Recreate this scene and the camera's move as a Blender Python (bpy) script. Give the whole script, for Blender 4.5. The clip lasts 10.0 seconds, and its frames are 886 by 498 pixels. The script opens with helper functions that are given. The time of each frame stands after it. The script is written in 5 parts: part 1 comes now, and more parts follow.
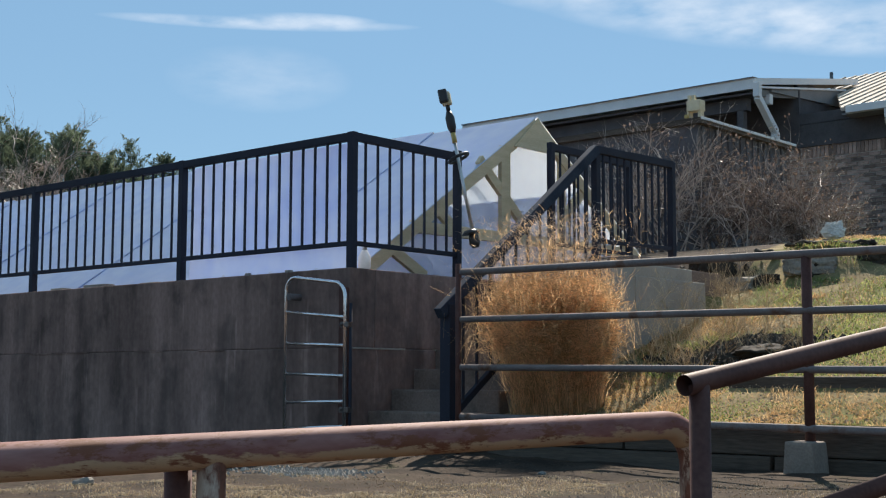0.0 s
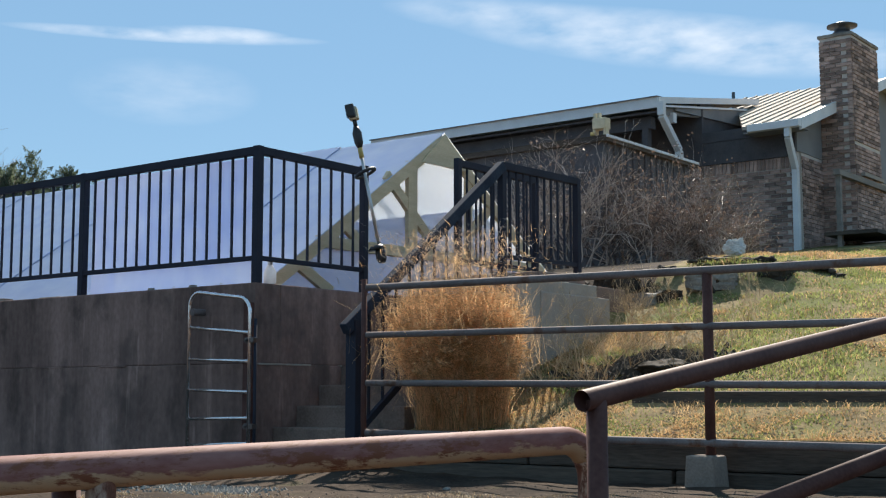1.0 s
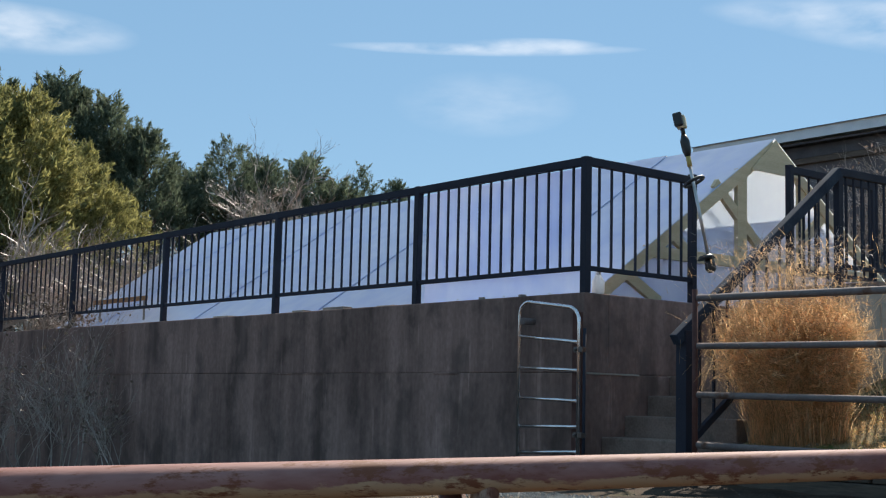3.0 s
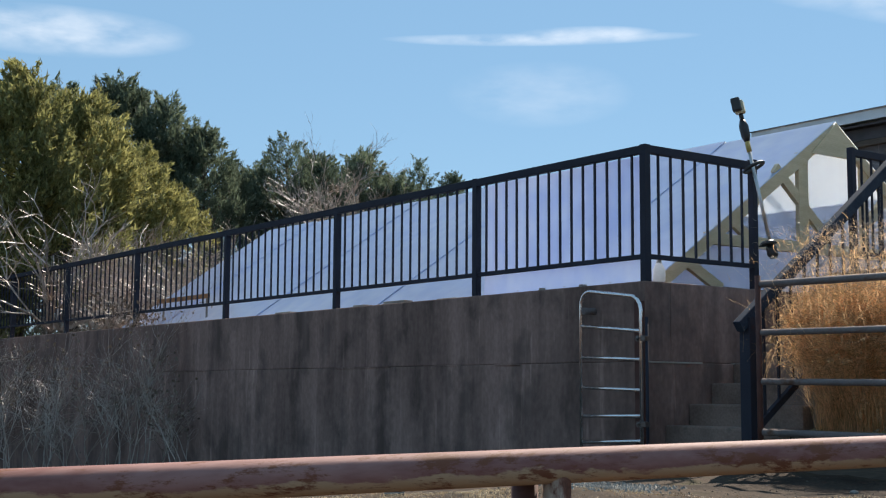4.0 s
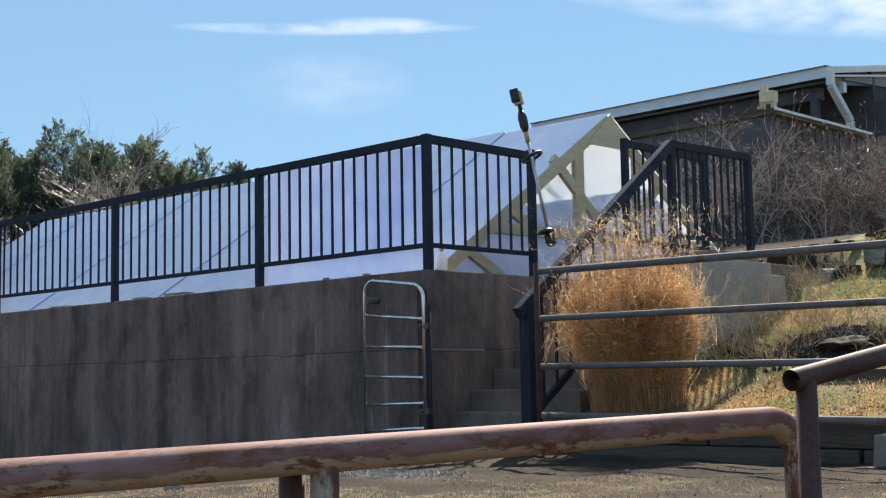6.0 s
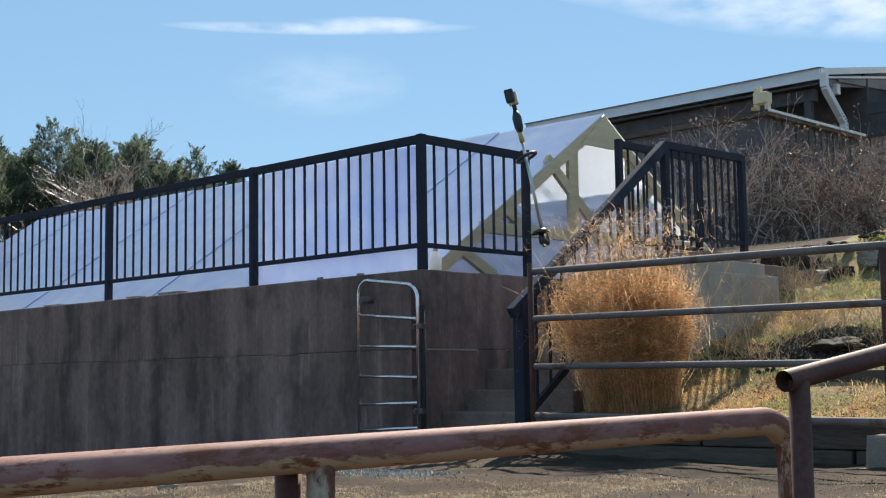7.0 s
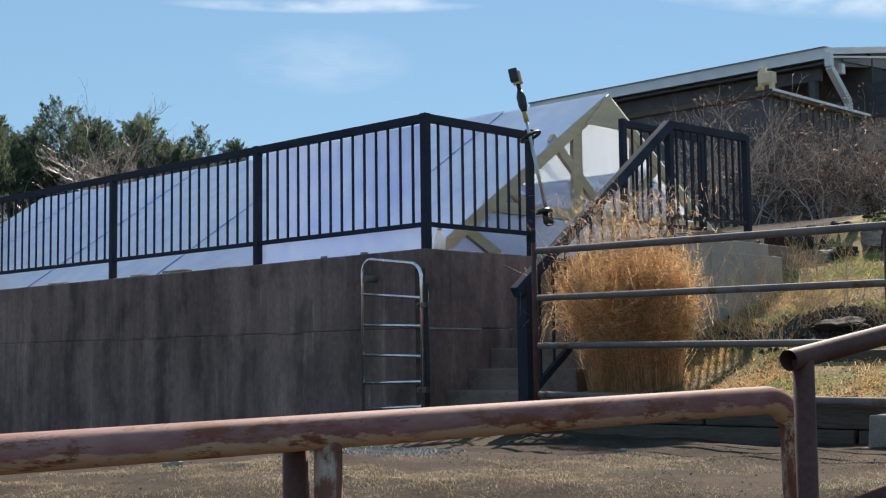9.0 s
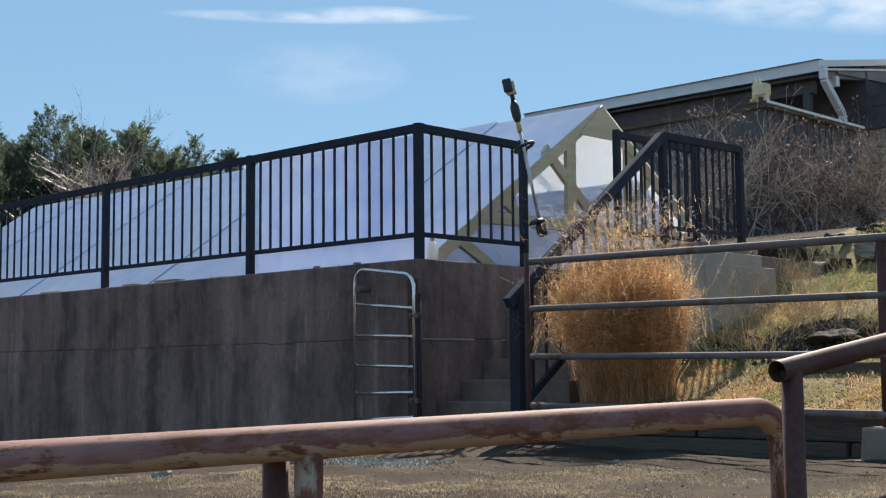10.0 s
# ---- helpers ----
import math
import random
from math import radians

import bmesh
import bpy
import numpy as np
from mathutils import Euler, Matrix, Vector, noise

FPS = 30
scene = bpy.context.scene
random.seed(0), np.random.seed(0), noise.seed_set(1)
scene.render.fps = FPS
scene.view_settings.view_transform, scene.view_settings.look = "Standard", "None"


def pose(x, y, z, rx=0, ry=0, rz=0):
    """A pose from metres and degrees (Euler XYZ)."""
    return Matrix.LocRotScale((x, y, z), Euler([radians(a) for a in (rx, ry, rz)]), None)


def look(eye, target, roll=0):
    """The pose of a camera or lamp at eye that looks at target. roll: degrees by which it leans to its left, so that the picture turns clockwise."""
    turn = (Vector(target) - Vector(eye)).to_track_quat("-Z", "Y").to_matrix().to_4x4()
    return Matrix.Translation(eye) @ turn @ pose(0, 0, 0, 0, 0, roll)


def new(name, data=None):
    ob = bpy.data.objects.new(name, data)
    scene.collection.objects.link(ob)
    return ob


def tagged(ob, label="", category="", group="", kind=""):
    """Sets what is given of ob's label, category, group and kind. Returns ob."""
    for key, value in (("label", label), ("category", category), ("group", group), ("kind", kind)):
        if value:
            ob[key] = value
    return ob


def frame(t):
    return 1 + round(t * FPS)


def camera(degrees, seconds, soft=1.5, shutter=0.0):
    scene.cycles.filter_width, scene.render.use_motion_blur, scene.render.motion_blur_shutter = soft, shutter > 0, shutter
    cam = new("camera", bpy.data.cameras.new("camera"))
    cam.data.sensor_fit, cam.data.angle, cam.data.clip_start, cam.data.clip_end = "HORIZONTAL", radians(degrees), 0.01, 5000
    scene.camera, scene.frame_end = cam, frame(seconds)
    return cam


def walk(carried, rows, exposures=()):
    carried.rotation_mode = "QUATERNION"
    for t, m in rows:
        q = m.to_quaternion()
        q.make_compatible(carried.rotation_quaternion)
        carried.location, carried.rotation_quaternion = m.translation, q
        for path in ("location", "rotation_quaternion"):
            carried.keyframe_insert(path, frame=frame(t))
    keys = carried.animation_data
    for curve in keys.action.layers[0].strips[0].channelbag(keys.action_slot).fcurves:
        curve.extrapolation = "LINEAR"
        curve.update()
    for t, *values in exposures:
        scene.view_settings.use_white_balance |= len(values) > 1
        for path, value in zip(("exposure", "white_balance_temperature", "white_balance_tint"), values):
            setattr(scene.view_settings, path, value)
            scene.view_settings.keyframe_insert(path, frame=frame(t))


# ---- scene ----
cam = camera(37.4, 10.0, soft=1.2)
PATH = [
    (0, (6.475, -6.428, 1.498), (5.1659, -4.9301, 1.6982), 0.17),
    (0.2, (6.478, -6.425, 1.499), (5.2027, -4.8974, 1.6989), 0.10),
    (0.5, (6.481, -6.419, 1.499), (5.2563, -4.8525, 1.7135), -0.01),
    (0.8, (6.480, -6.413, 1.499), (5.2777, -4.8303, 1.7206), -0.02),
    (1, (6.480, -6.411, 1.499), (5.2805, -4.8265, 1.7228), -0.02),
    (1.2, (6.480, -6.414, 1.499), (5.2872, -4.8247, 1.7247), 0.05),
    (1.5, (6.478, -6.428, 1.500), (5.2719, -4.8498, 1.7308), 0.16),
    (1.6, (6.477, -6.434, 1.501), (5.2389, -4.8802, 1.7333), 0.33),
    (1.7, (6.475, -6.440, 1.502), (5.2029, -4.9141, 1.7343), 0.49),
    (1.8, (6.473, -6.446, 1.502), (5.1746, -4.9425, 1.7340), 0.66),
    (1.9, (6.471, -6.452, 1.503), (5.1469, -4.9708, 1.7332), 0.82),
    (2, (6.470, -6.457, 1.503), (5.1184, -5.0012, 1.7319), 0.99),
    (2.2, (6.468, -6.466, 1.503), (5.0644, -5.0596, 1.7308), 1.08),
    (2.4, (6.466, -6.472, 1.502), (5.0164, -5.1129, 1.7319), 1.17),
    (2.5, (6.463, -6.474, 1.502), (4.9899, -5.1407, 1.7330), 1.22),
    (2.7, (6.454, -6.478, 1.502), (4.9434, -5.1877, 1.7348), 1.29),
    (3, (6.444, -6.483, 1.502), (4.8987, -5.2337, 1.7338), 1.40),
    (3.2, (6.444, -6.487, 1.502), (4.8827, -5.2582, 1.7310), 1.21),
    (3.75, (6.446, -6.497, 1.502), (4.8512, -5.3094, 1.7237), 0.67),
    (4.3, (6.447, -6.506, 1.503), (4.8479, -5.3240, 1.7164), 0.13),
    (4.5, (6.447, -6.507, 1.503), (4.8580, -5.3104, 1.7140), -0.06),
    (4.7, (6.445, -6.503, 1.503), (4.8802, -5.2752, 1.7128), -0.29),
    (5, (6.442, -6.488, 1.502), (4.9288, -5.1970, 1.7122), -0.63),
    (5.2, (6.443, -6.480, 1.502), (4.9617, -5.1517, 1.7102), -0.80),
    (5.5, (6.445, -6.471, 1.501), (5.0189, -5.0838, 1.7057), -1.06),
    (5.8, (6.447, -6.467, 1.500), (5.0520, -5.0479, 1.7024), -1.06),
    (6, (6.448, -6.466, 1.500), (5.0599, -5.0399, 1.7014), -1.06),
    (6.2, (6.449, -6.467, 1.500), (5.0641, -5.0377, 1.7010), -1.03),
    (7.3, (6.453, -6.478, 1.500), (5.0733, -5.0443, 1.7008), -0.84),
    (7.5, (6.453, -6.479, 1.500), (5.0739, -5.0439, 1.7005), -0.81),
    (8, (6.453, -6.476, 1.499), (5.0687, -5.0456, 1.6903), -0.69),
    (8.5, (6.456, -6.484, 1.499), (5.0708, -5.0526, 1.6795), -0.68),
    (9, (6.455, -6.485, 1.499), (5.0685, -5.0544, 1.6684), -0.75),
    (9.5, (6.452, -6.474, 1.497), (5.0651, -5.0428, 1.6623), -0.63),
    (10, (6.449, -6.457, 1.497), (5.0689, -5.0217, 1.6829), -0.53),
]
EXPOSURES = [(0.0, 0.60), (1.0, 0.70), (2.5, 0.64), (4.5, 0.76), (6.0, 0.86), (7.5, 0.78), (9.0, 0.70), (10.0, 0.70)]
walk(cam, [(t, look(eye, target, roll)) for t, eye, target, roll in PATH], EXPOSURES)

# ---- light ----
SUN_TO = Vector((-0.372, 0.644, 0.669)).normalized()      # the way towards the sun
elev = math.asin(SUN_TO.z)
world = bpy.data.worlds.new("sky")
scene.world = world
world.use_nodes = True
wn, wl = world.node_tree.nodes, world.node_tree.links
wn.clear()


def wnode(kind, **values):
    n = wn.new(kind)
    for k, v in values.items():
        n.inputs[int(k[1:])].default_value = v
    return n


def wmath(op, a, b=None):
    n = wn.new("ShaderNodeMath")
    n.operation = op
    for i, v in enumerate((a, b)):
        if v is None:
            continue
        if isinstance(v, (int, float)):
            n.inputs[i].default_value = v
        else:
            wl.new(v, n.inputs[i])
    return n.outputs[0]


sky = wn.new("ShaderNodeTexSky")
sky.sky_type = "NISHITA"
sky.sun_disc = False
sky.sun_elevation = elev
sky.sun_rotation = math.atan2(SUN_TO.x, SUN_TO.y)
sky.air_density, sky.dust_density, sky.ozone_density = 1.0, 0.0, 2.5
coord = wn.new("ShaderNodeTexCoord")
split = wn.new("ShaderNodeSeparateXYZ")
wl.new(coord.outputs["Generated"], split.inputs[0])
az = wmath("MULTIPLY", wmath("ARCTAN2", wmath("MULTIPLY", split.outputs[0], -1.0), split.outputs[1]), 57.2958)
el = wmath("MULTIPLY", wmath("ARCSINE", split.outputs[2]), 57.2958)
noise_map = wn.new("ShaderNodeCombineXYZ")
wl.new(wmath("MULTIPLY", az, 0.42), noise_map.inputs[0])
wl.new(wmath("MULTIPLY", el, 1.1), noise_map.inputs[1])
wisps = wn.new("ShaderNodeTexNoise")
wisps.inputs["Scale"].default_value, wisps.inputs["Detail"].default_value, wisps.inputs["Roughness"].default_value = 0.9, 6.0, 0.52
wl.new(noise_map.outputs[0], wisps.inputs["Vector"])


def cloud(a0, e0, da, de, tilt, amount):
    """A thin cloud about the azimuth a0 and the height e0, in degrees; tilt: its rise per degree."""
    a = wmath("SUBTRACT", az, a0)
    e = wmath("SUBTRACT", wmath("SUBTRACT", el, e0), wmath("MULTIPLY", a, tilt))
    r = wmath("ADD", wmath("POWER", wmath("ABSOLUTE", wmath("DIVIDE", a, da)), 2.0), wmath("POWER", wmath("ABSOLUTE", wmath("DIVIDE", e, de)), 2.0))
    body = wmath("MAXIMUM", wmath("SUBTRACT", 1.0, r), 0.0)
    ragged = wmath("MULTIPLY", body, wmath("MAXIMUM", wmath("SUBTRACT", wmath("MULTIPLY", wisps.outputs["Fac"], 3.6), 1.0), 0.0))
    return wmath("MULTIPLY", ragged, amount)


CLOUDS = [
    (49.3, 15.35, 7.2, 0.30, 0.0, 0.40), (47.3, 15.5, 3.4, 0.40, 0.0, 0.42), (49.3, 13.0, 4.2, 1.5, 0.0, 0.13), (26.0, 15.1, 12.0, 1.35, 0.13, 0.38), (33.0, 16.3, 7.0, 0.9, 0.10, 0.26),
    (70.5, 15.0, 6.0, 1.1, 0.0, 0.36), (6.0, 17.0, 12.0, 4.0, 0.10, 0.5), (110.0, 22.0, 14.0, 4.0, 0.05, 0.5), (-60.0, 25.0, 18.0, 5.0, 0.05, 0.5),
]
total = None
for c in CLOUDS:
    m = cloud(*c)
    total = m if total is None else wmath("MAXIMUM", total, m)
total = wmath("MINIMUM", total, 0.6)
blend = wn.new("ShaderNodeMix")
blend.data_type = "RGBA"
wl.new(total, blend.inputs[0])
even = wn.new("ShaderNodeMix")                         # flat blue mixed into the sky: weakens the sun's glow, adds fill light
even.data_type = "RGBA"
even.inputs[0].default_value = 0.72
even.inputs[7].default_value = (1.72, 3.22, 4.75, 1)
wl.new(sky.outputs[0], even.inputs[6])
wl.new(even.outputs[2], blend.inputs[6])
blend.inputs[7].default_value = (8.0, 8.2, 8.5, 1)
back = wn.new("ShaderNodeBackground")
back.inputs[1].default_value = 0.088
wl.new(blend.outputs[2], back.inputs[0])
wout = wn.new("ShaderNodeOutputWorld")
wl.new(back.outputs[0], wout.inputs[0])

sun = new("sun", bpy.data.lights.new("sun", "SUN"))
sun.data.energy, sun.data.angle, sun.data.color = 5.0, radians(0.55), (1.0, 0.90, 0.77)
sun.matrix_world = look((0, 0, 30), Vector((0, 0, 30)) - SUN_TO)

# ---- materials ----


def material(name, color, color2=None, rough=0.7, metal=0.0, scale=6.0, stretch=(1, 1, 1), fine=60.0, bump=0.2, contrast=(0.35, 0.65),
             wear=None, wear_at=(0.6, 0.7), wear_scale=4.0, random_value=0.0, island=0.0, through_light=0.0, gloss=0.5, under=0.0, spots=None, spots_at=(0.535, 0.585), runs=0.0):
    """A surface with a broad and a fine variation between two colours, fine relief, and wear in a third colour."""
    m = bpy.data.materials.new(name)
    m.use_nodes = True
    n, l = m.node_tree.nodes, m.node_tree.links
    b = n["Principled BSDF"]
    co = n.new("ShaderNodeTexCoord")
    mp = n.new("ShaderNodeMapping")
    mp.inputs["Scale"].default_value = stretch
    l.new(co.outputs["Object"], mp.inputs[0])
    big = n.new("ShaderNodeTexNoise")
    big.inputs["Scale"].default_value, big.inputs["Detail"].default_value = scale, 5
    l.new(mp.outputs[0], big.inputs[0])
    small = n.new("ShaderNodeTexNoise")
    small.inputs["Scale"].default_value, small.inputs["Detail"].default_value = fine, 3
    l.new(mp.outputs[0], small.inputs[0])
    mixn = n.new("ShaderNodeMath")
    mixn.operation = "MULTIPLY_ADD"
    l.new(small.outputs["Fac"], mixn.inputs[0])
    mixn.inputs[1].default_value = 0.4
    addn = n.new("ShaderNodeMath")
    addn.operation = "MULTIPLY_ADD"
    l.new(big.outputs["Fac"], addn.inputs[0])
    addn.inputs[1].default_value, addn.inputs[2].default_value = 0.6, 0.0
    l.new(addn.outputs[0], mixn.inputs[2])
    ramp = n.new("ShaderNodeValToRGB")
    ramp.color_ramp.elements[0].position, ramp.color_ramp.elements[1].position = contrast
    ramp.color_ramp.elements[0].color = (*color, 1)
    ramp.color_ramp.elements[1].color = (*(color2 or color), 1)
    l.new(mixn.outputs[0], ramp.inputs[0])
    out = ramp.outputs[0]
    if wear:
        wn_ = n.new("ShaderNodeTexNoise")
        wn_.inputs["Scale"].default_value, wn_.inputs["Detail"].default_value, wn_.inputs["Roughness"].default_value = wear_scale, 7, 0.65
        l.new(mp.outputs[0], wn_.inputs[0])
        wr = n.new("ShaderNodeMapRange")
        wr.inputs[1].default_value, wr.inputs[2].default_value = wear_at
        fac = wn_.outputs["Fac"]
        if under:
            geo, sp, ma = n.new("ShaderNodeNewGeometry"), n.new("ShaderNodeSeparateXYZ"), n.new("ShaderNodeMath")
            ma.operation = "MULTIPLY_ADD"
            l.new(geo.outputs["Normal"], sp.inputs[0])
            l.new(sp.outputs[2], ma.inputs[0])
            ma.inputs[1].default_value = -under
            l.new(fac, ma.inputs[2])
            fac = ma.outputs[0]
        l.new(fac, wr.inputs[0])
        wm = n.new("ShaderNodeMix")
        wm.data_type = "RGBA"
        l.new(wr.outputs[0], wm.inputs[0])
        l.new(out, wm.inputs[6])
        wm.inputs[7].default_value = (*wear, 1)
        out = wm.outputs[2]
    if spots:
        sn, sr, sm = n.new("ShaderNodeTexNoise"), n.new("ShaderNodeMapRange"), n.new("ShaderNodeMix")
        sn.inputs["Scale"].default_value, sn.inputs["Detail"].default_value, sn.inputs["Roughness"].default_value = wear_scale * 1.2, 7, 0.78
        so = n.new("ShaderNodeVectorMath")
        so.inputs[1].default_value = (7.3, 2.1, 4.4)
        l.new(mp.outputs[0], so.inputs[0])
        l.new(so.outputs[0], sn.inputs[0])
        sr.inputs[1].default_value, sr.inputs[2].default_value = spots_at
        l.new(sn.outputs["Fac"], sr.inputs[0])
        sm.data_type = "RGBA"
        l.new(sr.outputs[0], sm.inputs[0])
        l.new(out, sm.inputs[6])
        sm.inputs[7].default_value = (*spots, 1)
        out = sm.outputs[2]
    if runs:
        for size, lo_at, hi_at, low_v, high_v in (((6.0, 6.0, 0.45), 0.38, 0.66, 1 - 0.55 * runs, 1 + 0.55 * runs), ((1.7, 1.7, 0.30), 0.40, 0.64, 1 - 0.6 * runs, 1 + 0.7 * runs), ((13.0, 13.0, 0.9), 0.62, 0.68, 1.0, 1 + 1.1 * runs)):
            rm, rn_, rg, rh = n.new("ShaderNodeMapping"), n.new("ShaderNodeTexNoise"), n.new("ShaderNodeMapRange"), n.new("ShaderNodeHueSaturation")
            rm.inputs["Scale"].default_value = size
            rn_.inputs["Scale"].default_value, rn_.inputs["Detail"].default_value, rn_.inputs["Roughness"].default_value = 1.0, 4, 0.6
            rg.inputs[1].default_value, rg.inputs[2].default_value, rg.inputs[3].default_value, rg.inputs[4].default_value = lo_at, hi_at, low_v, high_v
            l.new(co.outputs["Object"], rm.inputs[0])
            l.new(rm.outputs[0], rn_.inputs[0])
            l.new(rn_.outputs["Fac"], rg.inputs[0])
            l.new(rg.outputs[0], rh.inputs["Value"])
            l.new(out, rh.inputs["Color"])
            out = rh.outputs[0]
    if random_value or island:
        src = n.new("ShaderNodeObjectInfo").outputs["Random"] if random_value else n.new("ShaderNodeNewGeometry").outputs["Random Per Island"]
        amount = random_value or island
        rr = n.new("ShaderNodeMapRange")
        rr.inputs[3].default_value, rr.inputs[4].default_value = 1 - amount, 1 + amount
        l.new(src, rr.inputs[0])
        hv = n.new("ShaderNodeHueSaturation")
        l.new(rr.outputs[0], hv.inputs["Value"])
        l.new(out, hv.inputs["Color"])
        out = hv.outputs[0]
    l.new(out, b.inputs["Base Color"])
    b.inputs["Roughness"].default_value, b.inputs["Metallic"].default_value = rough, metal
    b.inputs["Specular IOR Level"].default_value = gloss
    if bump:
        bp = n.new("ShaderNodeBump")
        bp.inputs["Strength"].default_value, bp.inputs["Distance"].default_value = bump, 0.01
        l.new(mixn.outputs[0], bp.inputs["Height"])
        l.new(bp.outputs[0], b.inputs["Normal"])
    if through_light:
        tr = n.new("ShaderNodeBsdfTranslucent")
        l.new(out, tr.inputs[0])
        ms = n.new("ShaderNodeMixShader")
        ms.inputs[0].default_value = through_light
        l.new(b.outputs[0], ms.inputs[1])
        l.new(tr.outputs[0], ms.inputs[2])
        l.new(ms.outputs[0], n["Material Output"].inputs[0])
    return m


CONCRETE = material("weathered_concrete", (0.190, 0.119, 0.099), (0.315, 0.203, 0.168), 0.95, gloss=0.2, scale=1.3, stretch=(1.4, 1.4, 0.9), fine=22, bump=0.3,
                    contrast=(0.36, 0.66), wear=(0.150, 0.100, 0.084), wear_at=(0.50, 0.62), wear_scale=1.9, runs=0.34)
CONCRETE_LIGHT = material("light_concrete", (0.31, 0.265, 0.22), (0.43, 0.375, 0.315), 0.9, scale=3, fine=70, bump=0.25)
STEP_CONCRETE = material("step_concrete", (0.17, 0.118, 0.095), (0.30, 0.215, 0.175), 0.9, gloss=0.2, scale=5, fine=60, bump=0.4, wear=(0.12, 0.10, 0.08))
# black raised towards blue: veiling haze put into the colour
BLACK = material("black_powder_coat", (0.028, 0.029, 0.040), (0.041, 0.043, 0.058), 0.7, gloss=0.12, scale=4, fine=150, bump=0.05)
GALV = material("grey_pipe_paint", (0.135, 0.108, 0.102), (0.22, 0.185, 0.175), 0.75, 0.0, gloss=0.2, scale=5, fine=90, bump=0.12, wear=(0.13, 0.07, 0.045), wear_at=(0.57, 0.68), wear_scale=5)
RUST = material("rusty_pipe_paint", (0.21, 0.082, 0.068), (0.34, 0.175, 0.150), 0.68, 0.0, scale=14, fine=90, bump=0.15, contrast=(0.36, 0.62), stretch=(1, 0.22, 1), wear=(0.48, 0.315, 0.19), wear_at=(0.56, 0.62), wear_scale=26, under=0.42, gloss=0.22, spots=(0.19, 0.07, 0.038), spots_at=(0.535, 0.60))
RUST_POST = material("cream_paint_over_rust", (0.40, 0.265, 0.185), (0.54, 0.39, 0.29), 0.68, 0.0, scale=14, fine=90, bump=0.2, wear=(0.20, 0.075, 0.045), wear_at=(0.45, 0.53), wear_scale=20, gloss=0.22, stretch=(1, 1, 0.4), spots=(0.13, 0.05, 0.03))
BROWN_PIPE = material("brown_pipe_paint", (0.070, 0.029, 0.023), (0.125, 0.058, 0.046), 0.62, 0.0, scale=9, fine=120, bump=0.12, wear=(0.14, 0.08, 0.055), wear_at=(0.68, 0.72), gloss=0.2)
GATE_DARK = material("dark_gate_paint", (0.075, 0.06, 0.055), (0.20, 0.165, 0.15), 0.28, 0.5, scale=8, fine=70, bump=0.08)
# blue-grey base holds the sky's reflection on the dark handrail
HANDRAIL = material("sky_tinted_handrail", (0.025, 0.032, 0.048), (0.05, 0.062, 0.085), 0.85, gloss=0.08, scale=5, fine=90, bump=0.1)
GATE_STEEL = material("worn_gate_steel", (0.62, 0.55, 0.53), (0.90, 0.82, 0.79), 0.2, 0.9, scale=10, fine=90, bump=0.06)
LUMBER = material("pale_treated_lumber", (0.60, 0.465, 0.28), (0.74, 0.595, 0.39), 0.75, scale=3, stretch=(1, 1, 6), fine=30, bump=0.15)
# also raised a little, with haze over the dark house mixed in
SIDING = material("dark_wood_siding", (0.066, 0.062, 0.068), (0.12, 0.113, 0.118), 0.8, scale=4, fine=50, bump=0.2)
WHITE = material("white_painted_trim", (0.66, 0.67, 0.68), (0.80, 0.80, 0.79), 0.5, scale=3, fine=60, bump=0.06)
SOFFIT = material("grey_soffit_paint", (0.20, 0.20, 0.205), (0.27, 0.265, 0.26), 0.75, scale=2, fine=40, bump=0.08)
METAL_ROOF = material("tan_metal_roofing", (0.36, 0.32, 0.265), (0.47, 0.43, 0.37), 0.8, 0.0, gloss=0.15, scale=2, fine=40, bump=0.05)
BRICK = material("mixed_brown_brick", (0.20, 0.13, 0.108), (0.47, 0.33, 0.27), 0.88, scale=6, fine=90, bump=0.3, random_value=0.6)
BRICK_REST = material("mixed_brown_bricks", (0.20, 0.13, 0.108), (0.47, 0.33, 0.27), 0.88, scale=6, fine=90, bump=0.3, island=0.5)
MORTAR = material("tan_mortar", (0.54, 0.48, 0.43), (0.66, 0.60, 0.54), 0.95, scale=8, fine=120, bump=0.3)
EARTH = material("dry_earth_and_grass", (0.028, 0.021, 0.016), (0.082, 0.059, 0.043), 0.97, gloss=0.1, scale=2.6, fine=60, bump=1.0, contrast=(0.40, 0.60), wear=(0.055, 0.050, 0.024), wear_at=(0.56, 0.70), wear_scale=2.5)
THATCH = material("dry_thatch_and_soil", (0.10, 0.075, 0.040), (0.34, 0.26, 0.13), 0.95, gloss=0.1, scale=2.2, fine=30, bump=0.8, contrast=(0.34, 0.66), wear=(0.14, 0.15, 0.045), wear_at=(0.48, 0.62), wear_scale=1.4)
STRAW = material("straw_blades", (0.36, 0.215, 0.10), (0.70, 0.49, 0.26), 0.7, scale=3, fine=20, bump=0, island=0.35, through_light=0.58)
PALE_STRAW = material("bleached_straw", (0.44, 0.32, 0.18), (0.72, 0.56, 0.36), 0.8, scale=3, fine=20, bump=0, island=0.4, through_light=0.2)
GREEN_GRASS = material("green_grass_blades", (0.135, 0.18, 0.05), (0.39, 0.42, 0.15), 0.7, scale=3, fine=20, bump=0, island=0.35, through_light=0.58)
GOLD_GRASS = material("golden_dry_stems", (0.62, 0.365, 0.175), (0.95, 0.69, 0.40), 0.65, scale=3, fine=20, bump=0, island=0.5, through_light=0.7)
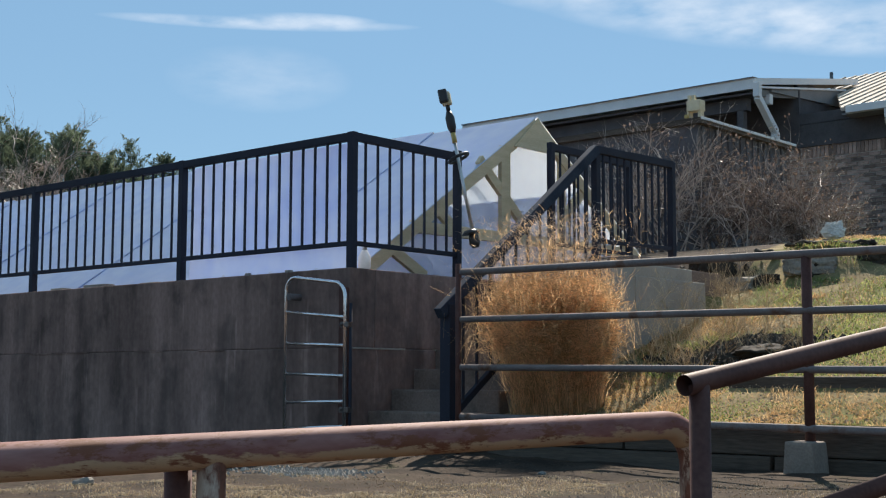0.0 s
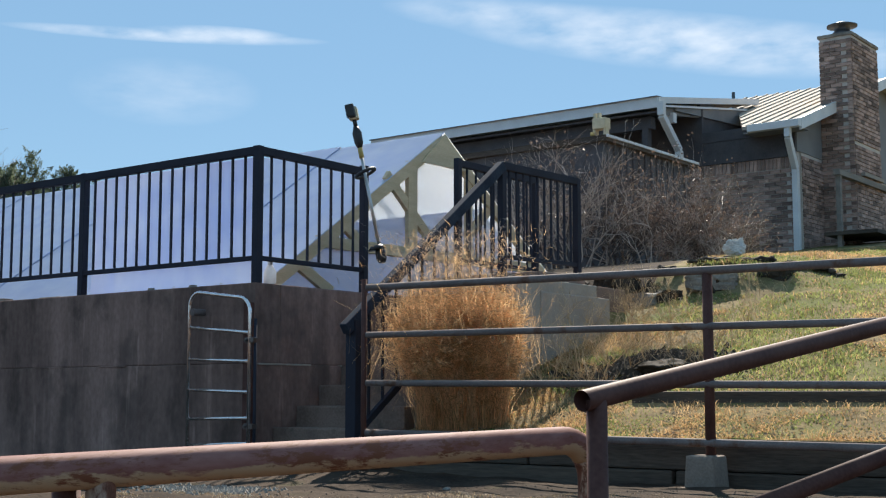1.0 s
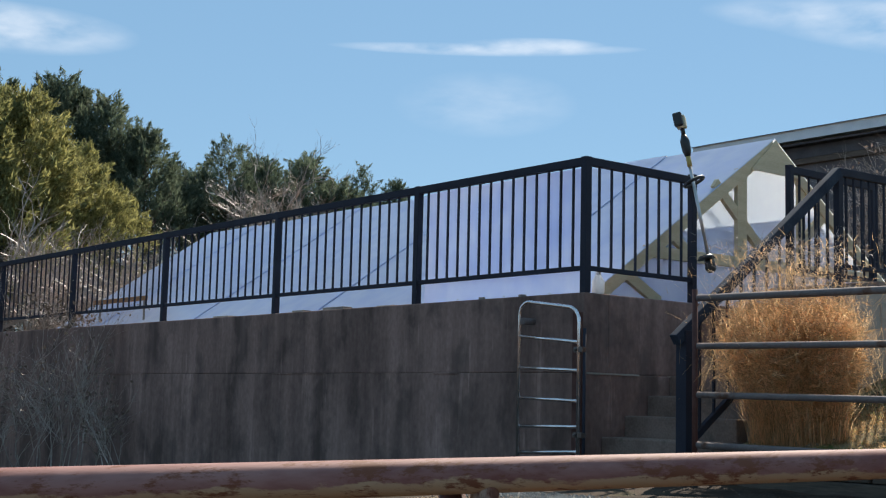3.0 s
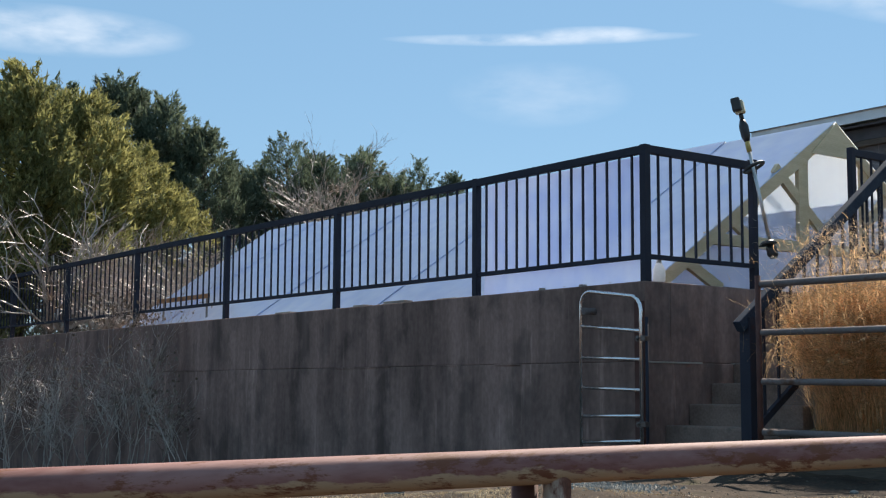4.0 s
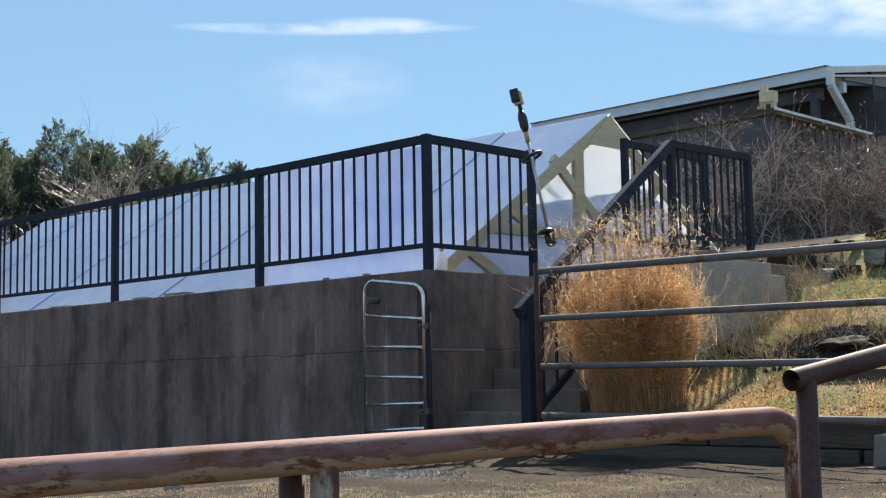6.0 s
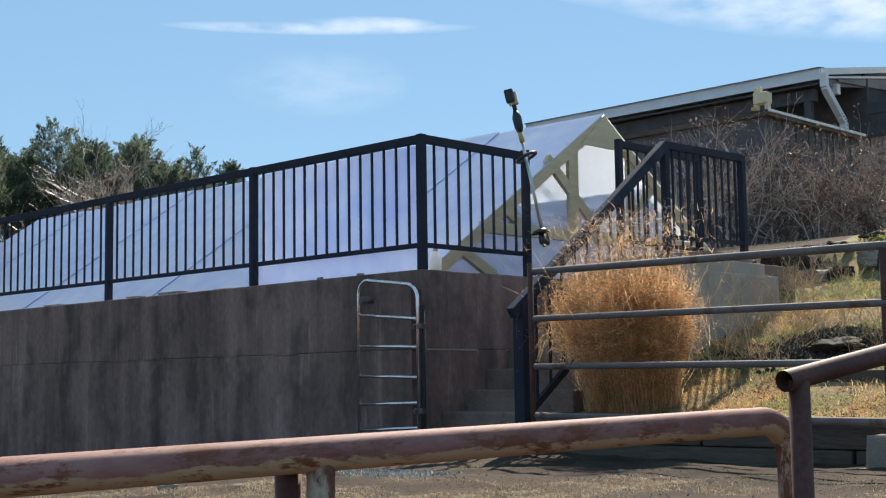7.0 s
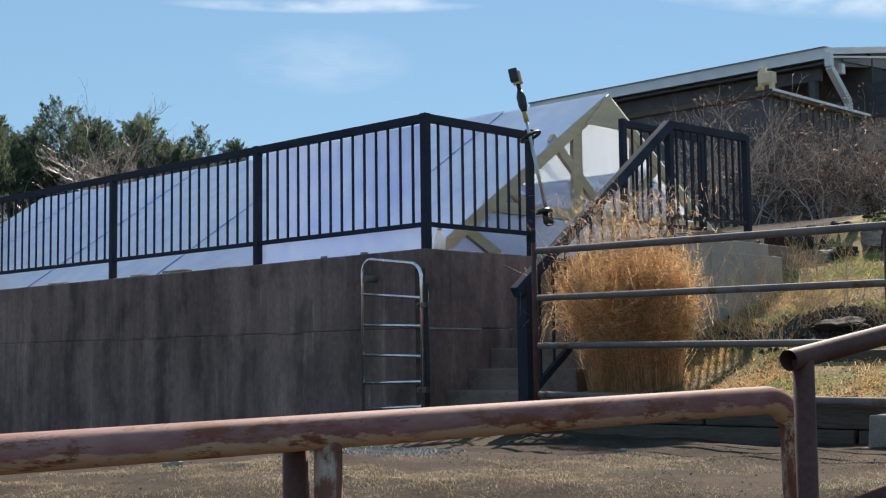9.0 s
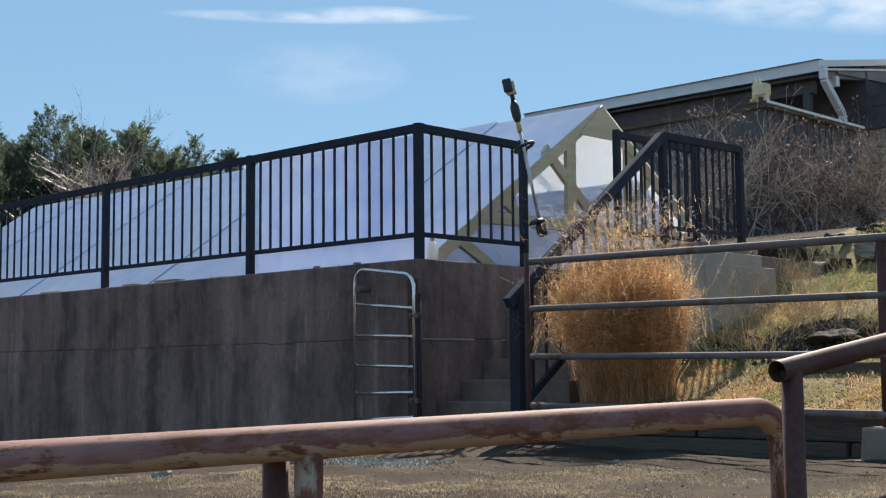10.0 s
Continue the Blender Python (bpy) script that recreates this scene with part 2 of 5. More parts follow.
TWIG = material("grey_brown_twigs", (0.26, 0.20, 0.165), (0.58, 0.48, 0.40), 0.48, scale=9, fine=60, bump=0, island=0.3)
# dark copy of TWIG: shade inside the bushes as a colour
TWIG_SHADED = material("shaded_twigs", (0.05, 0.036, 0.030), (0.15, 0.11, 0.09), 0.85, scale=9, fine=60, bump=0, island=0.3)
DEAD_LEAF = material("dry_brown_leaves", (0.10, 0.066, 0.052), (0.27, 0.19, 0.145), 0.75, scale=5, fine=30, bump=0, island=0.4, through_light=0.3)
BARK = material("juniper_bark", (0.10, 0.08, 0.065), (0.20, 0.165, 0.14), 0.9, scale=6, stretch=(1, 1, 0.2), fine=40, bump=0.5)
JUNIPER = material("juniper_foliage", (0.070, 0.096, 0.064), (0.175, 0.21, 0.135), 0.7, scale=0.6, fine=6, bump=0, island=0.4, through_light=0.5)
JUNIPER_OLIVE = material("olive_juniper_foliage", (0.15, 0.16, 0.062), (0.42, 0.39, 0.15), 0.7, scale=0.6, fine=6, bump=0, island=0.45, through_light=0.5)
WEED_LEAF = material("dull_weed_leaves", (0.13, 0.092, 0.065), (0.25, 0.19, 0.14), 0.8, scale=5, fine=30, bump=0, island=0.4, through_light=0.1)
LITTER = material("brown_grass_litter", (0.15, 0.10, 0.06), (0.40, 0.30, 0.18), 0.8, scale=1.2, fine=12, bump=0, island=0.5, through_light=0.2)
TIMBER = material("old_landscape_timber", (0.045, 0.033, 0.025), (0.13, 0.10, 0.075), 0.9, scale=4, stretch=(0.3, 3, 3), fine=40, bump=0.6)
STONE = material("grey_limestone", (0.16, 0.14, 0.12), (0.36, 0.33, 0.28), 0.92, scale=5, fine=50, bump=0.6)
BLOCK = material("concrete_block", (0.19, 0.152, 0.122), (0.31, 0.255, 0.21), 0.95, scale=6, fine=80, bump=0.5)
SOIL = material("dark_soil", (0.022, 0.017, 0.012), (0.06, 0.045, 0.03), 0.95, scale=5, fine=40, bump=0.8)
ALUMINIUM = material("brushed_aluminium_shaft", (0.50, 0.49, 0.47), (0.62, 0.61, 0.59), 0.35, 0.8, scale=10, fine=120, bump=0.03)
BLACK_PLASTIC = material("black_plastic", (0.015, 0.015, 0.016), (0.03, 0.03, 0.03), 0.45, scale=10, fine=120, bump=0.05)
YELLOW_PLASTIC = material("yellow_plastic", (0.42, 0.30, 0.08), (0.55, 0.42, 0.14), 0.5, scale=10, fine=100, bump=0.03)
CREAM = material("cream_painted_wood", (0.55, 0.47, 0.30), (0.68, 0.60, 0.42), 0.7, scale=10, fine=100, bump=0.1)
FROSTED = material("frosted_plastic_bottle", (0.70, 0.72, 0.74), (0.80, 0.82, 0.84), 0.3, scale=6, fine=50, bump=0.02, through_light=0.5)
RUST_BOARD = material("orange_brown_board", (0.30, 0.14, 0.06), (0.42, 0.22, 0.10), 0.8, scale=4, fine=40, bump=0.3)
GREY_WOOD = material("grey_weathered_wood", (0.16, 0.14, 0.12), (0.30, 0.26, 0.22), 0.85, scale=4, stretch=(3, 0.5, 3), fine=40, bump=0.4)
PALE_STONE = material("pale_stone", (0.55, 0.53, 0.49), (0.74, 0.72, 0.67), 0.9, scale=7, fine=60, bump=0.7)
CHIMNEY_CAP = material("grey_steel_cap", (0.10, 0.10, 0.105), (0.18, 0.18, 0.18), 0.45, 0.7, scale=5, fine=60, bump=0.05)


def poly_sheet():
    """Twin-wall polycarbonate: milky, half clear, glossy."""
    # the blue in the base colour stands for sky reflected on the front slope
    m = material("sky_tinted_polycarbonate", (0.54, 0.63, 0.86), (0.73, 0.80, 0.93), 0.12, scale=0.5, fine=5, bump=0.02, through_light=0.5, gloss=1.0)
    return m


POLY = poly_sheet()
# whiter copy of POLY: sun on the back slope is painted into it
POLY_BACK = material("sunlit_white_polycarbonate", (0.86, 0.88, 0.91), (0.93, 0.94, 0.95), 0.2, scale=0.5, fine=5, bump=0.02, through_light=0.8)

# ---- builders ----


def part(name, bm, mat, parent=None, label="", smooth=False):
    """Links a bmesh as one mesh object, under a parent if one is given."""
    me = bpy.data.meshes.new(name)
    bm.normal_update()
    bm.to_mesh(me)
    bm.free()
    me.materials.append(mat)
    if smooth:
        me.polygons.foreach_set("use_smooth", [True] * len(me.polygons))
    ob = new(name, me)
    if parent:
        ob.parent = parent
    if label:
        ob["label"] = label
    return ob


def piece(name, me, m, parent):
    """An object of its own on a shared mesh."""
    ob = new(name, me)
    ob.parent = parent
    ob.matrix_basis = m
    return ob


def thing(name, label, category, group="", kind="", at=(0, 0, 0)):
    ob = new(name)
    ob.location = at
    return tagged(ob, label, category, group, kind)


def box(bm, lo, hi, m=None, bevel=0.0):
    """A box between two corners."""
    lo, hi = Vector(lo), Vector(hi)
    b2 = bmesh.new()
    bmesh.ops.create_cube(b2, size=1, matrix=Matrix.Translation((lo + hi) / 2) @ Matrix.Diagonal((*(hi - lo), 1)))
    if bevel:
        bmesh.ops.bevel(b2, geom=b2.edges[:], offset=bevel, segments=2, affect="EDGES", profile=0.6)
    if m is not None:
        b2.transform(m)
    join(bm, b2)
    return bm


def join(bm, b2):
    vs = [bm.verts.new(v.co) for v in b2.verts]
    b2.verts.index_update()
    for f in b2.faces:
        g = bm.faces.new([vs[v.index] for v in f.verts])
        g.smooth = f.smooth
    b2.free()


def beam(bm, a, b, w, h, bevel=0.0, up=(0, 0, 1)):
    """A square bar from a to b: w across, h upwards."""
    a, b = Vector(a), Vector(b)
    y = (b - a).normalized()
    x = y.cross(Vector(up)).normalized()
    z = x.cross(y)
    m = Matrix.Translation((a + b) / 2) @ Matrix((x, y, z)).transposed().to_4x4()
    d = (b - a).length / 2
    return box(bm, (-w / 2, -d, -h / 2), (w / 2, d, h / 2), m, bevel)


def tube(bm, points, radius, seg=12, caps=True, hollow=False):
    """A round bar along the points; radius: one number or one for each point."""
    points = [Vector(p) for p in points]
    rad = radius if isinstance(radius, (list, tuple)) else [radius] * len(points)
    rings, x = [], None
    for i, p in enumerate(points):
        d = (points[min(i + 1, len(points) - 1)] - points[max(i - 1, 0)]).normalized()
        if x is None:
            x = d.orthogonal().normalized()
        x = (x - d * x.dot(d)).normalized()
        y = d.cross(x)
        rings.append([bm.verts.new(p + rad[i] * (x * math.cos(2 * math.pi * k / seg) + y * math.sin(2 * math.pi * k / seg))) for k in range(seg)])
    for r, s in zip(rings, rings[1:]):
        for k in range(seg):
            f = bm.faces.new((r[k], r[(k + 1) % seg], s[(k + 1) % seg], s[k]))
            f.smooth = True
    if caps:
        bm.faces.new(rings[0][::-1])
        bm.faces.new(rings[-1])
    return bm


def arc(center, u, v, r, a0, a1, n=8):
    c, u, v = Vector(center), Vector(u), Vector(v)
    return [c + r * (u * math.cos(radians(a0 + (a1 - a0) * i / n)) + v * math.sin(radians(a0 + (a1 - a0) * i / n))) for i in range(n + 1)]


def mesh_object(name, verts, faces, mat, parent=None):
    me = bpy.data.meshes.new(name)
    me.from_pydata(verts, [], faces)
    me.materials.append(mat)
    ob = new(name, me)
    if parent:
        ob.parent = parent
    return ob


# ---- ground ----
EYE = (6.46, -6.46)


def ramp01(v, a, b):
    t = min(1.0, max(0.0, (v - a) / (b - a)))
    return t


def soft01(v, a, b):
    t = ramp01(v, a, b)
    return t * t * (3 - 2 * t)


def hill(y):
    return 1.27 + 0.29 * min(max(y - 0.3, 0), 3.7) + 0.15 * max(0, min(y, 16) - 4.0) + 0.02 * max(0, y - 16)


def ground_z(x, y):
    d = math.hypot(x - EYE[0], y - EYE[1])
    front = 1.03 + 0.055 * max(-14, min(0, x)) + 0.03 * noise.noise((x * 0.6, y * 0.6, 0)) + 0.022 * noise.noise((x * 2.6, y * 2.6, 1)) + 0.012 * noise.noise((x * 7, y * 7, 2))
    low = front * soft01(d, 2.4, 5.2) if y < 3 else front
    if (x - EYE[0]) + (EYE[1] - y) > 1.5 and d > 2.4:
        low *= 1 - soft01((x - EYE[0]) + (EYE[1] - y), 1.5, 5)
    up = hill(y) + 0.05 * noise.noise((x * 0.5, y * 0.5, 3)) * ramp01(y, 0.5, 2)
    bank = 0.27 * soft01(y, 4.12, 4.4) * (1 - soft01(x, 1.5, 2.7)) * (1 - soft01(y, 6, 9))
    up += bank
    terrace = max(2.2, hill(y)) + bank
    k = ramp01(y, 0.06, 0.18)
    on_terrace = max(ramp01(-x, 0.06, 0.18), ramp01(y, 2.55, 2.75) * (1 - ramp01(x, 1.0, 1.1)))
    on_hill = ramp01(x, 1.0, 1.1)
    high = on_terrace * terrace + (1 - on_terrace) * (on_hill * up + (1 - on_hill) * low)
    if x > 9:
        high = min(high, up)
    return low + (high - low) * k


def axis(dense, far):
    out = sorted(set(round(v, 3) for v in dense))
    step, a, b = 0.5, out[0], out[-1]
    while b < far:
        step *= 1.35
        a, b = a - step, b + step
        out = [round(a, 3)] + out + [round(b, 3)]
    return out


xs = axis([i * 0.25 - 16 for i in range(97)] + [i * 0.1 - 4 for i in range(101)] + [-0.18, -0.06, 1.0, 1.1], 2500)
ys = axis([i * 0.25 - 9 for i in range(105)] + [i * 0.1 - 4.5 for i in range(46)] + [0.06, 0.18, 2.55, 2.75, 0.3], 2500)
verts = [(x, y, ground_z(x, y)) for y in ys for x in xs]
nx = len(xs)
faces = [(j * nx + i, j * nx + i + 1, (j + 1) * nx + i + 1, (j + 1) * nx + i) for j in range(len(ys) - 1) for i in range(nx - 1)]
ground = mesh_object("ground", verts, faces, EARTH)
ground.data.polygons.foreach_set("use_smooth", [True] * len(faces))
ground.data.materials.append(THATCH)
for poly in ground.data.polygons:
    if poly.center.x > 0.9 - 0.3 * max(0, poly.center.y - 4) and 0.15 < poly.center.y < 40:
        poly.material_index = 1
tagged(ground, "dry winter ground of earth, straw and patchy grass", "ground", kind="structure")

# ---- concrete retaining wall ----
TOP, JOINT = 2.285, 1.725
wall = thing("wall_front", "stained grey-brown poured concrete retaining wall in two lifts", "wall", kind="structure")
bm = bmesh.new()
box(bm, (-24, -0.015, -0.3), (0.015, 0.26, JOINT - 0.001), bevel=0.008)
box(bm, (-0.25, 0.26, 0.5), (0.015, 2.75, JOINT - 0.001), bevel=0.008)
part("lower_lift", bm, CONCRETE, wall)
bm = bmesh.new()
box(bm, (-24, 0.0, JOINT), (0, 0.25, TOP), bevel=0.012)
box(bm, (-0.25, 0.25, JOINT), (0, 2.75, TOP), bevel=0.012)
part("upper_lift", bm, CONCRETE, wall)

rnd = random.Random(77)
bm = bmesh.new()
for run, gap in ((-24.0, 0.0), (0.0, 1.0)):
    if gap:
        part("joint_ridge", bm, CONCRETE, wall)
        bm = bmesh.new()
    u, end = (run, -0.03) if gap == 0 else (0.02, 2.7)
    while u < end:
        l = rnd.uniform(0.05, 0.55)
        h, o = rnd.uniform(0.004, 0.011), rnd.uniform(0.004, 0.010)
        if rnd.random() < (0.75 if gap else 0.4):
            lo, hi = ((u, -0.015 - o, JOINT - h), (min(end, u + l), 0.004, JOINT + h * 0.4))
            if gap:
                lo, hi = (-0.004, u, JOINT - h), (0.015 + o, min(end, u + l), JOINT + h * 0.4)
            box(bm, lo, hi, bevel=0.0025)
        u += l + rnd.uniform(0.0, 0.12)
part("joint_ridge", bm, CONCRETE_LIGHT, wall, "pale broken ridge of cement along the side joint")

# ---- steps and cheek wall ----
stairs = thing("stairs", "worn brown concrete steps climbing beside the retaining wall", "stairs", kind="structure")
RISE, GO = 0.147, 0.236
for k in range(-1, 9):
    bm = bmesh.new()
    y0, z0 = 0.166 + GO * k, 1.287 + RISE * k
    box(bm, (0.016, y0, max(0.8, z0 - 0.45)), (1.0, y0 + GO * 1.6 if k < 8 else 2.75, z0), bevel=0.012)
    part("step", bm, STEP_CONCRETE, stairs)
bm = bmesh.new()
box(bm, (-0.25, 2.753, 1.6), (1.0, 3.4, 2.40), bevel=0.01)
part("landing", bm, STEP_CONCRETE, stairs)
cheek = thing("wall_cheek", "pale concrete cheek wall stepping down beside the stairs", "wall", kind="structure")
for y0, y1, z1 in ((0.5, 1.0, 1.65), (1.0, 1.9, 2.0), (1.9, 2.93, 2.29), (1.6, 2.74, 2.385)):
    bm = bmesh.new()
    box(bm, (1.003, y0, 0.9), (1.12 if z1 < 2.38 else 1.11, y1, z1), bevel=0.01)
    part("pour", bm, CONCRETE_LIGHT, cheek)

# ---- railings ----
POSTS = [0.035, 1.96, 4.12, 6.39, 8.80, 11.15, 13.4, 15.65, 17.95, 20.25]
PICKETS = [14, 15, 15, 16, 15, 15, 15, 15, 15]
RT = 3.25
railing = thing("railing", "black powder-coated steel railing with slim pickets on the concrete wall", "railing")


def rail_panel(parent, a, b, za, zb, count, top_h=0.06, low=0.79, skip_low=False):
    """Rails and pickets from post a to post b; za, zb: the top's heights."""
    a, b = Vector((*a, 0)), Vector((*b, 0))
    bm = bmesh.new()
    beam(bm, a + Vector((0, 0, za - top_h / 2)), b + Vector((0, 0, zb - top_h / 2)), 0.05, top_h, 0.006)
    part("top_rail", bm, BLACK, parent)
    bm = bmesh.new()
    beam(bm, a + Vector((0, 0, za - low)), b + Vector((0, 0, zb - low)), 0.03, 0.034, 0.004)
    part("bottom_rail", bm, BLACK, parent)
    for i in range(1, count + 1):
        f = i / (count + 1)
        p = a + (b - a) * f
        z = za + (zb - za) * f
        bm = bmesh.new()
        box(bm, (p.x - 0.0075, p.y - 0.0075, z - low), (p.x + 0.0075, p.y + 0.0075, z - top_h + 0.005))
        part("picket", bm, BLACK, parent)


def rail_post(parent, x, y, z0, z1, w=0.052):
    bm = bmesh.new()
    box(bm, (x - w / 2, y - w / 2, z0), (x + w / 2, y + w / 2, z1), bevel=0.004)
    post = part("post", bm, BLACK, parent)
    return post


RY = 0.045
for i, d in enumerate(POSTS):
    rail_post(railing, -d - 0.0, RY, TOP, RT + 0.004, 0.056)
for i, n in enumerate(PICKETS):
    rail_panel(railing, (-POSTS[i], RY), (-POSTS[i + 1], RY), RT, RT, n)
rail_panel(railing, (-0.03, RY), (-0.03, 1.18), RT, RT, 8)
rail_post(railing, -0.03, 1.18, TOP, RT + 0.02)

hand = thing("stair_railing", "black steel stair railing with a sloped handrail", "railing")
HX = 0.93
rail_post(hand, HX, -0.02, 1.0, 1.99, 0.085)
bm = bmesh.new()
beam(bm, (HX, -0.12, 1.925), (HX, 1.66, 3.235), 0.06, 0.075, 0.006)
part("handrail", bm, HANDRAIL, hand, "worn dark handrail, its sky reflection painted in as blue-grey")
bm = bmesh.new()
beam(bm, (HX, -0.02, 1.25), (HX, 1.66, 2.46), 0.035, 0.045, 0.004)
part("bottom_rail", bm, BLACK, hand)
for i in range(1, 12):
    y = -0.02 + 1.68 * i / 12
    zb_, zt_ = 1.25 + 1.21 * i / 12, 2.0 + 1.21 * i / 12
    bm = bmesh.new()
    box(bm, (HX - 0.0075, y - 0.0075, zb_), (HX + 0.0075, y + 0.0075, zt_))
    part("picket", bm, BLACK, hand)
rail_post(hand, HX, 1.66, 1.9, 3.25)
rail_post(hand, HX, 2.74, 2.3, 3.275)
rail_panel(hand, (HX, 1.66), (HX, 2.74), 3.265, 3.285, 10, low=0.72)
upper = thing("landing_railing", "black steel railing section at the top landing", "railing")
rail_post(upper, -0.01, 2.37, TOP, 3.50)
rail_post(upper, -0.01, 3.55, 2.4, 3.50)
rail_panel(upper, (-0.01, 2.37), (-0.01, 3.55), 3.49, 3.49, 8, low=0.85)

# ---- narrow steel gate ----
gate = thing("steel_gate", "narrow dark tubular steel gate standing open against the wall", "gate")
GY, GX0, GX1, GR = -0.17, -0.47, 0.125, 0.0135
bm = bmesh.new()
pts = [(GX0, GY, 0.98)] + [Vector((GX0 + 0.09, GY, 2.13)) + Vector((-0.09 * math.cos(radians(a)), 0, 0.09 * math.sin(radians(a)))) for a in range(0, 91, 15)]
pts += [Vector((GX1 - 0.11, GY, 2.06)) + Vector((0.11 * math.sin(radians(a)), 0, 0.11 * math.cos(radians(a)))) for a in range(0, 91, 15)] + [(GX1, GY, 0.98)]
tube(bm, pts, GR, 14)
part("gate_frame", bm, GATE_STEEL, gate, "shiny worn gate frame")
for za, zb in ((1.980, 1.925), (1.758, 1.733), (1.546, 1.527), (1.345, 1.355), (1.162, 1.188), (1.0, 1.02)):
    bm = bmesh.new()
    tube(bm, [(GX0, GY, za), (GX1, GY, zb)], 0.0125, 14)
    part("bar", bm, GATE_STEEL, gate)
bm = bmesh.new()
tube(bm, [(GX0 + 0.045, GY - 0.02, 2.085), (GX0 + 0.045, GY + 0.09, 2.085)], 0.025, 14)
tube(bm, [(GX0 + 0.045, GY - 0.022, 2.085), (GX0 + 0.045, GY - 0.019, 2.085)], 0.014, 14)
part("latch", bm, GALV, gate, "grey latch tube")
bm = bmesh.new()
box(bm, (0.030, GY + 0.03, 0.9), (0.090, GY + 0.075, 2.135), bevel=0.004)
part("hinge_post", bm, BROWN_PIPE, gate, "dark brown square post")
bm = bmesh.new()
tube(bm, [(GX1 + 0.034, GY + 0.02, 0.9), (GX1 + 0.034, GY + 0.02, 2.02)], 0.011, 12)
part("hinge_rod", bm, BLACK, gate)
for z in (1.3, 1.875):
    bm = bmesh.new()
    box(bm, (0.085, GY - 0.012, z - 0.018), (GX1 + 0.045, GY + 0.035, z + 0.018), bevel=0.004)
    tube(bm, [(GX1 - 0.02, GY - 0.03, z), (GX1 - 0.02, GY, z)], 0.009, 8)
    part("hinge", bm, GATE_DARK, gate)

# ---- grey pipe fence ----
fence = thing("pipe_fence", "grey painted steel pipe fence with four rails and rusted spots", "fence")
for z0, z1, r in ((2.185, 2.15, 0.022), (1.885, 1.86, 0.02), (1.583, 1.555, 0.02), (1.275, 1.255, 0.022)):
    bm = bmesh.new()
    tube(bm, [(1.10, -0.1, z0), (3.0, -0.1, (z0 + z1) / 2 - 0.004), (6.2, -0.1, z1 - 0.02)], r, 14)
    part("rail", bm, GALV, fence)
bm = bmesh.new()
tube(bm, [(1.075, -0.1, 0.95), (1.075, -0.1, 2.24)], 0.018, 14)
part("post", bm, BROWN_PIPE, fence, "thin dark brown end post")
bm = bmesh.new()
tube(bm, [(3.44, -0.09, 1.15), (3.44, -0.09, 2.16)], 0.027, 14)
part("post", bm, BROWN_PIPE, fence, "dark brown post")
bm = bmesh.new()
tube(bm, [(5.6, -0.09, 0.6), (5.6, -0.09, 2.16)], 0.027, 14)
part("post", bm, BROWN_PIPE, fence, "dark brown post")

# ---- rusty pipe rail near the camera ----
rail = thing("rusty_pipe_rail", "rusty pipe rail with peeling red-brown paint and a bent end", "fence")
A, B = Vector((4.87, -6.55, 1.381)), Vector((5.30, -4.52, 1.425))
bm = bmesh.new()
d = (B - A).normalized()
pts = [A - d * 1.5, A] + [A + (B - A) * (i / 12) for i in range(1, 12)] + [B + d * 0.07 * math.sin(radians(a)) - Vector((0, 0, 0.07 * (1 - math.cos(radians(a))))) for a in range(0, 91, 10)]
pts += [pts[-1] - Vector((0, 0, 1.4))]
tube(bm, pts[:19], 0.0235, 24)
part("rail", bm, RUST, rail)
bm = bmesh.new()
tube(bm, pts[18:], 0.0235, 24)
part("bent_end", bm, RUST_POST, rail, "bent pipe end with cream paint over rust")
P = A + d * ((-5.338 + 6.55) / d.y)
bm = bmesh.new()
tube(bm, [P - Vector((0, 0, 0.012)), P - Vector((0, 0, 1.4))], 0.019, 18)
part("post", bm, RUST_POST, rail, "post with cream paint flaking off rust")
bm = bmesh.new()
P2 = P - d * 0.035 + Vector((-0.03, 0.01, 0))
tube(bm, [P2 - Vector((0, 0, 0.02)), P2 - Vector((0, 0, 1.4))], 0.018, 18)
part("back_post", bm, BROWN_PIPE, rail, "dark brown post behind")
bm = bmesh.new()
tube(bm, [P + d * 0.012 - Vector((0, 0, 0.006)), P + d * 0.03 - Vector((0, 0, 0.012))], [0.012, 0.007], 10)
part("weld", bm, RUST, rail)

# ---- brown sloped pipe rail ----
brown = thing("brown_pipe_rail", "dark brown sloped pipe rail with an open pipe end", "fence")
b0, b1 = Vector((5.458, -4.692, 1.495)), Vector((5.61, -3.80, 1.64))
d = (b1 - b0).normalized()
bm = bmesh.new()
tube(bm, [b0 - d * 0.02, b0 + d * 3.0], 0.0165, 18, caps=False)
part("upper_rail", bm, BROWN_PIPE, brown)
bm = bmesh.new()
tube(bm, [b0 + d * 0.014 - Vector((0, 0, 0.004)), b0 + d * 0.014 - Vector((0, 0, 1.5))], 0.0162, 18)
part("post", bm, BROWN_PIPE, brown)
bm = bmesh.new()
tube(bm, [b0 + d * 0.02 - Vector((0, 0, 0.254)), b0 + d * 3.0 - Vector((0, 0, 0.254))], 0.0165, 18)
part("lower_rail", bm, BROWN_PIPE, brown)

# ---- greenhouse ----
GX, GBACK = -0.32, -9.9
G0, GR_Y, G1 = 0.25, 2.51, 4.77
GZ, GP = 2.24, 3.77


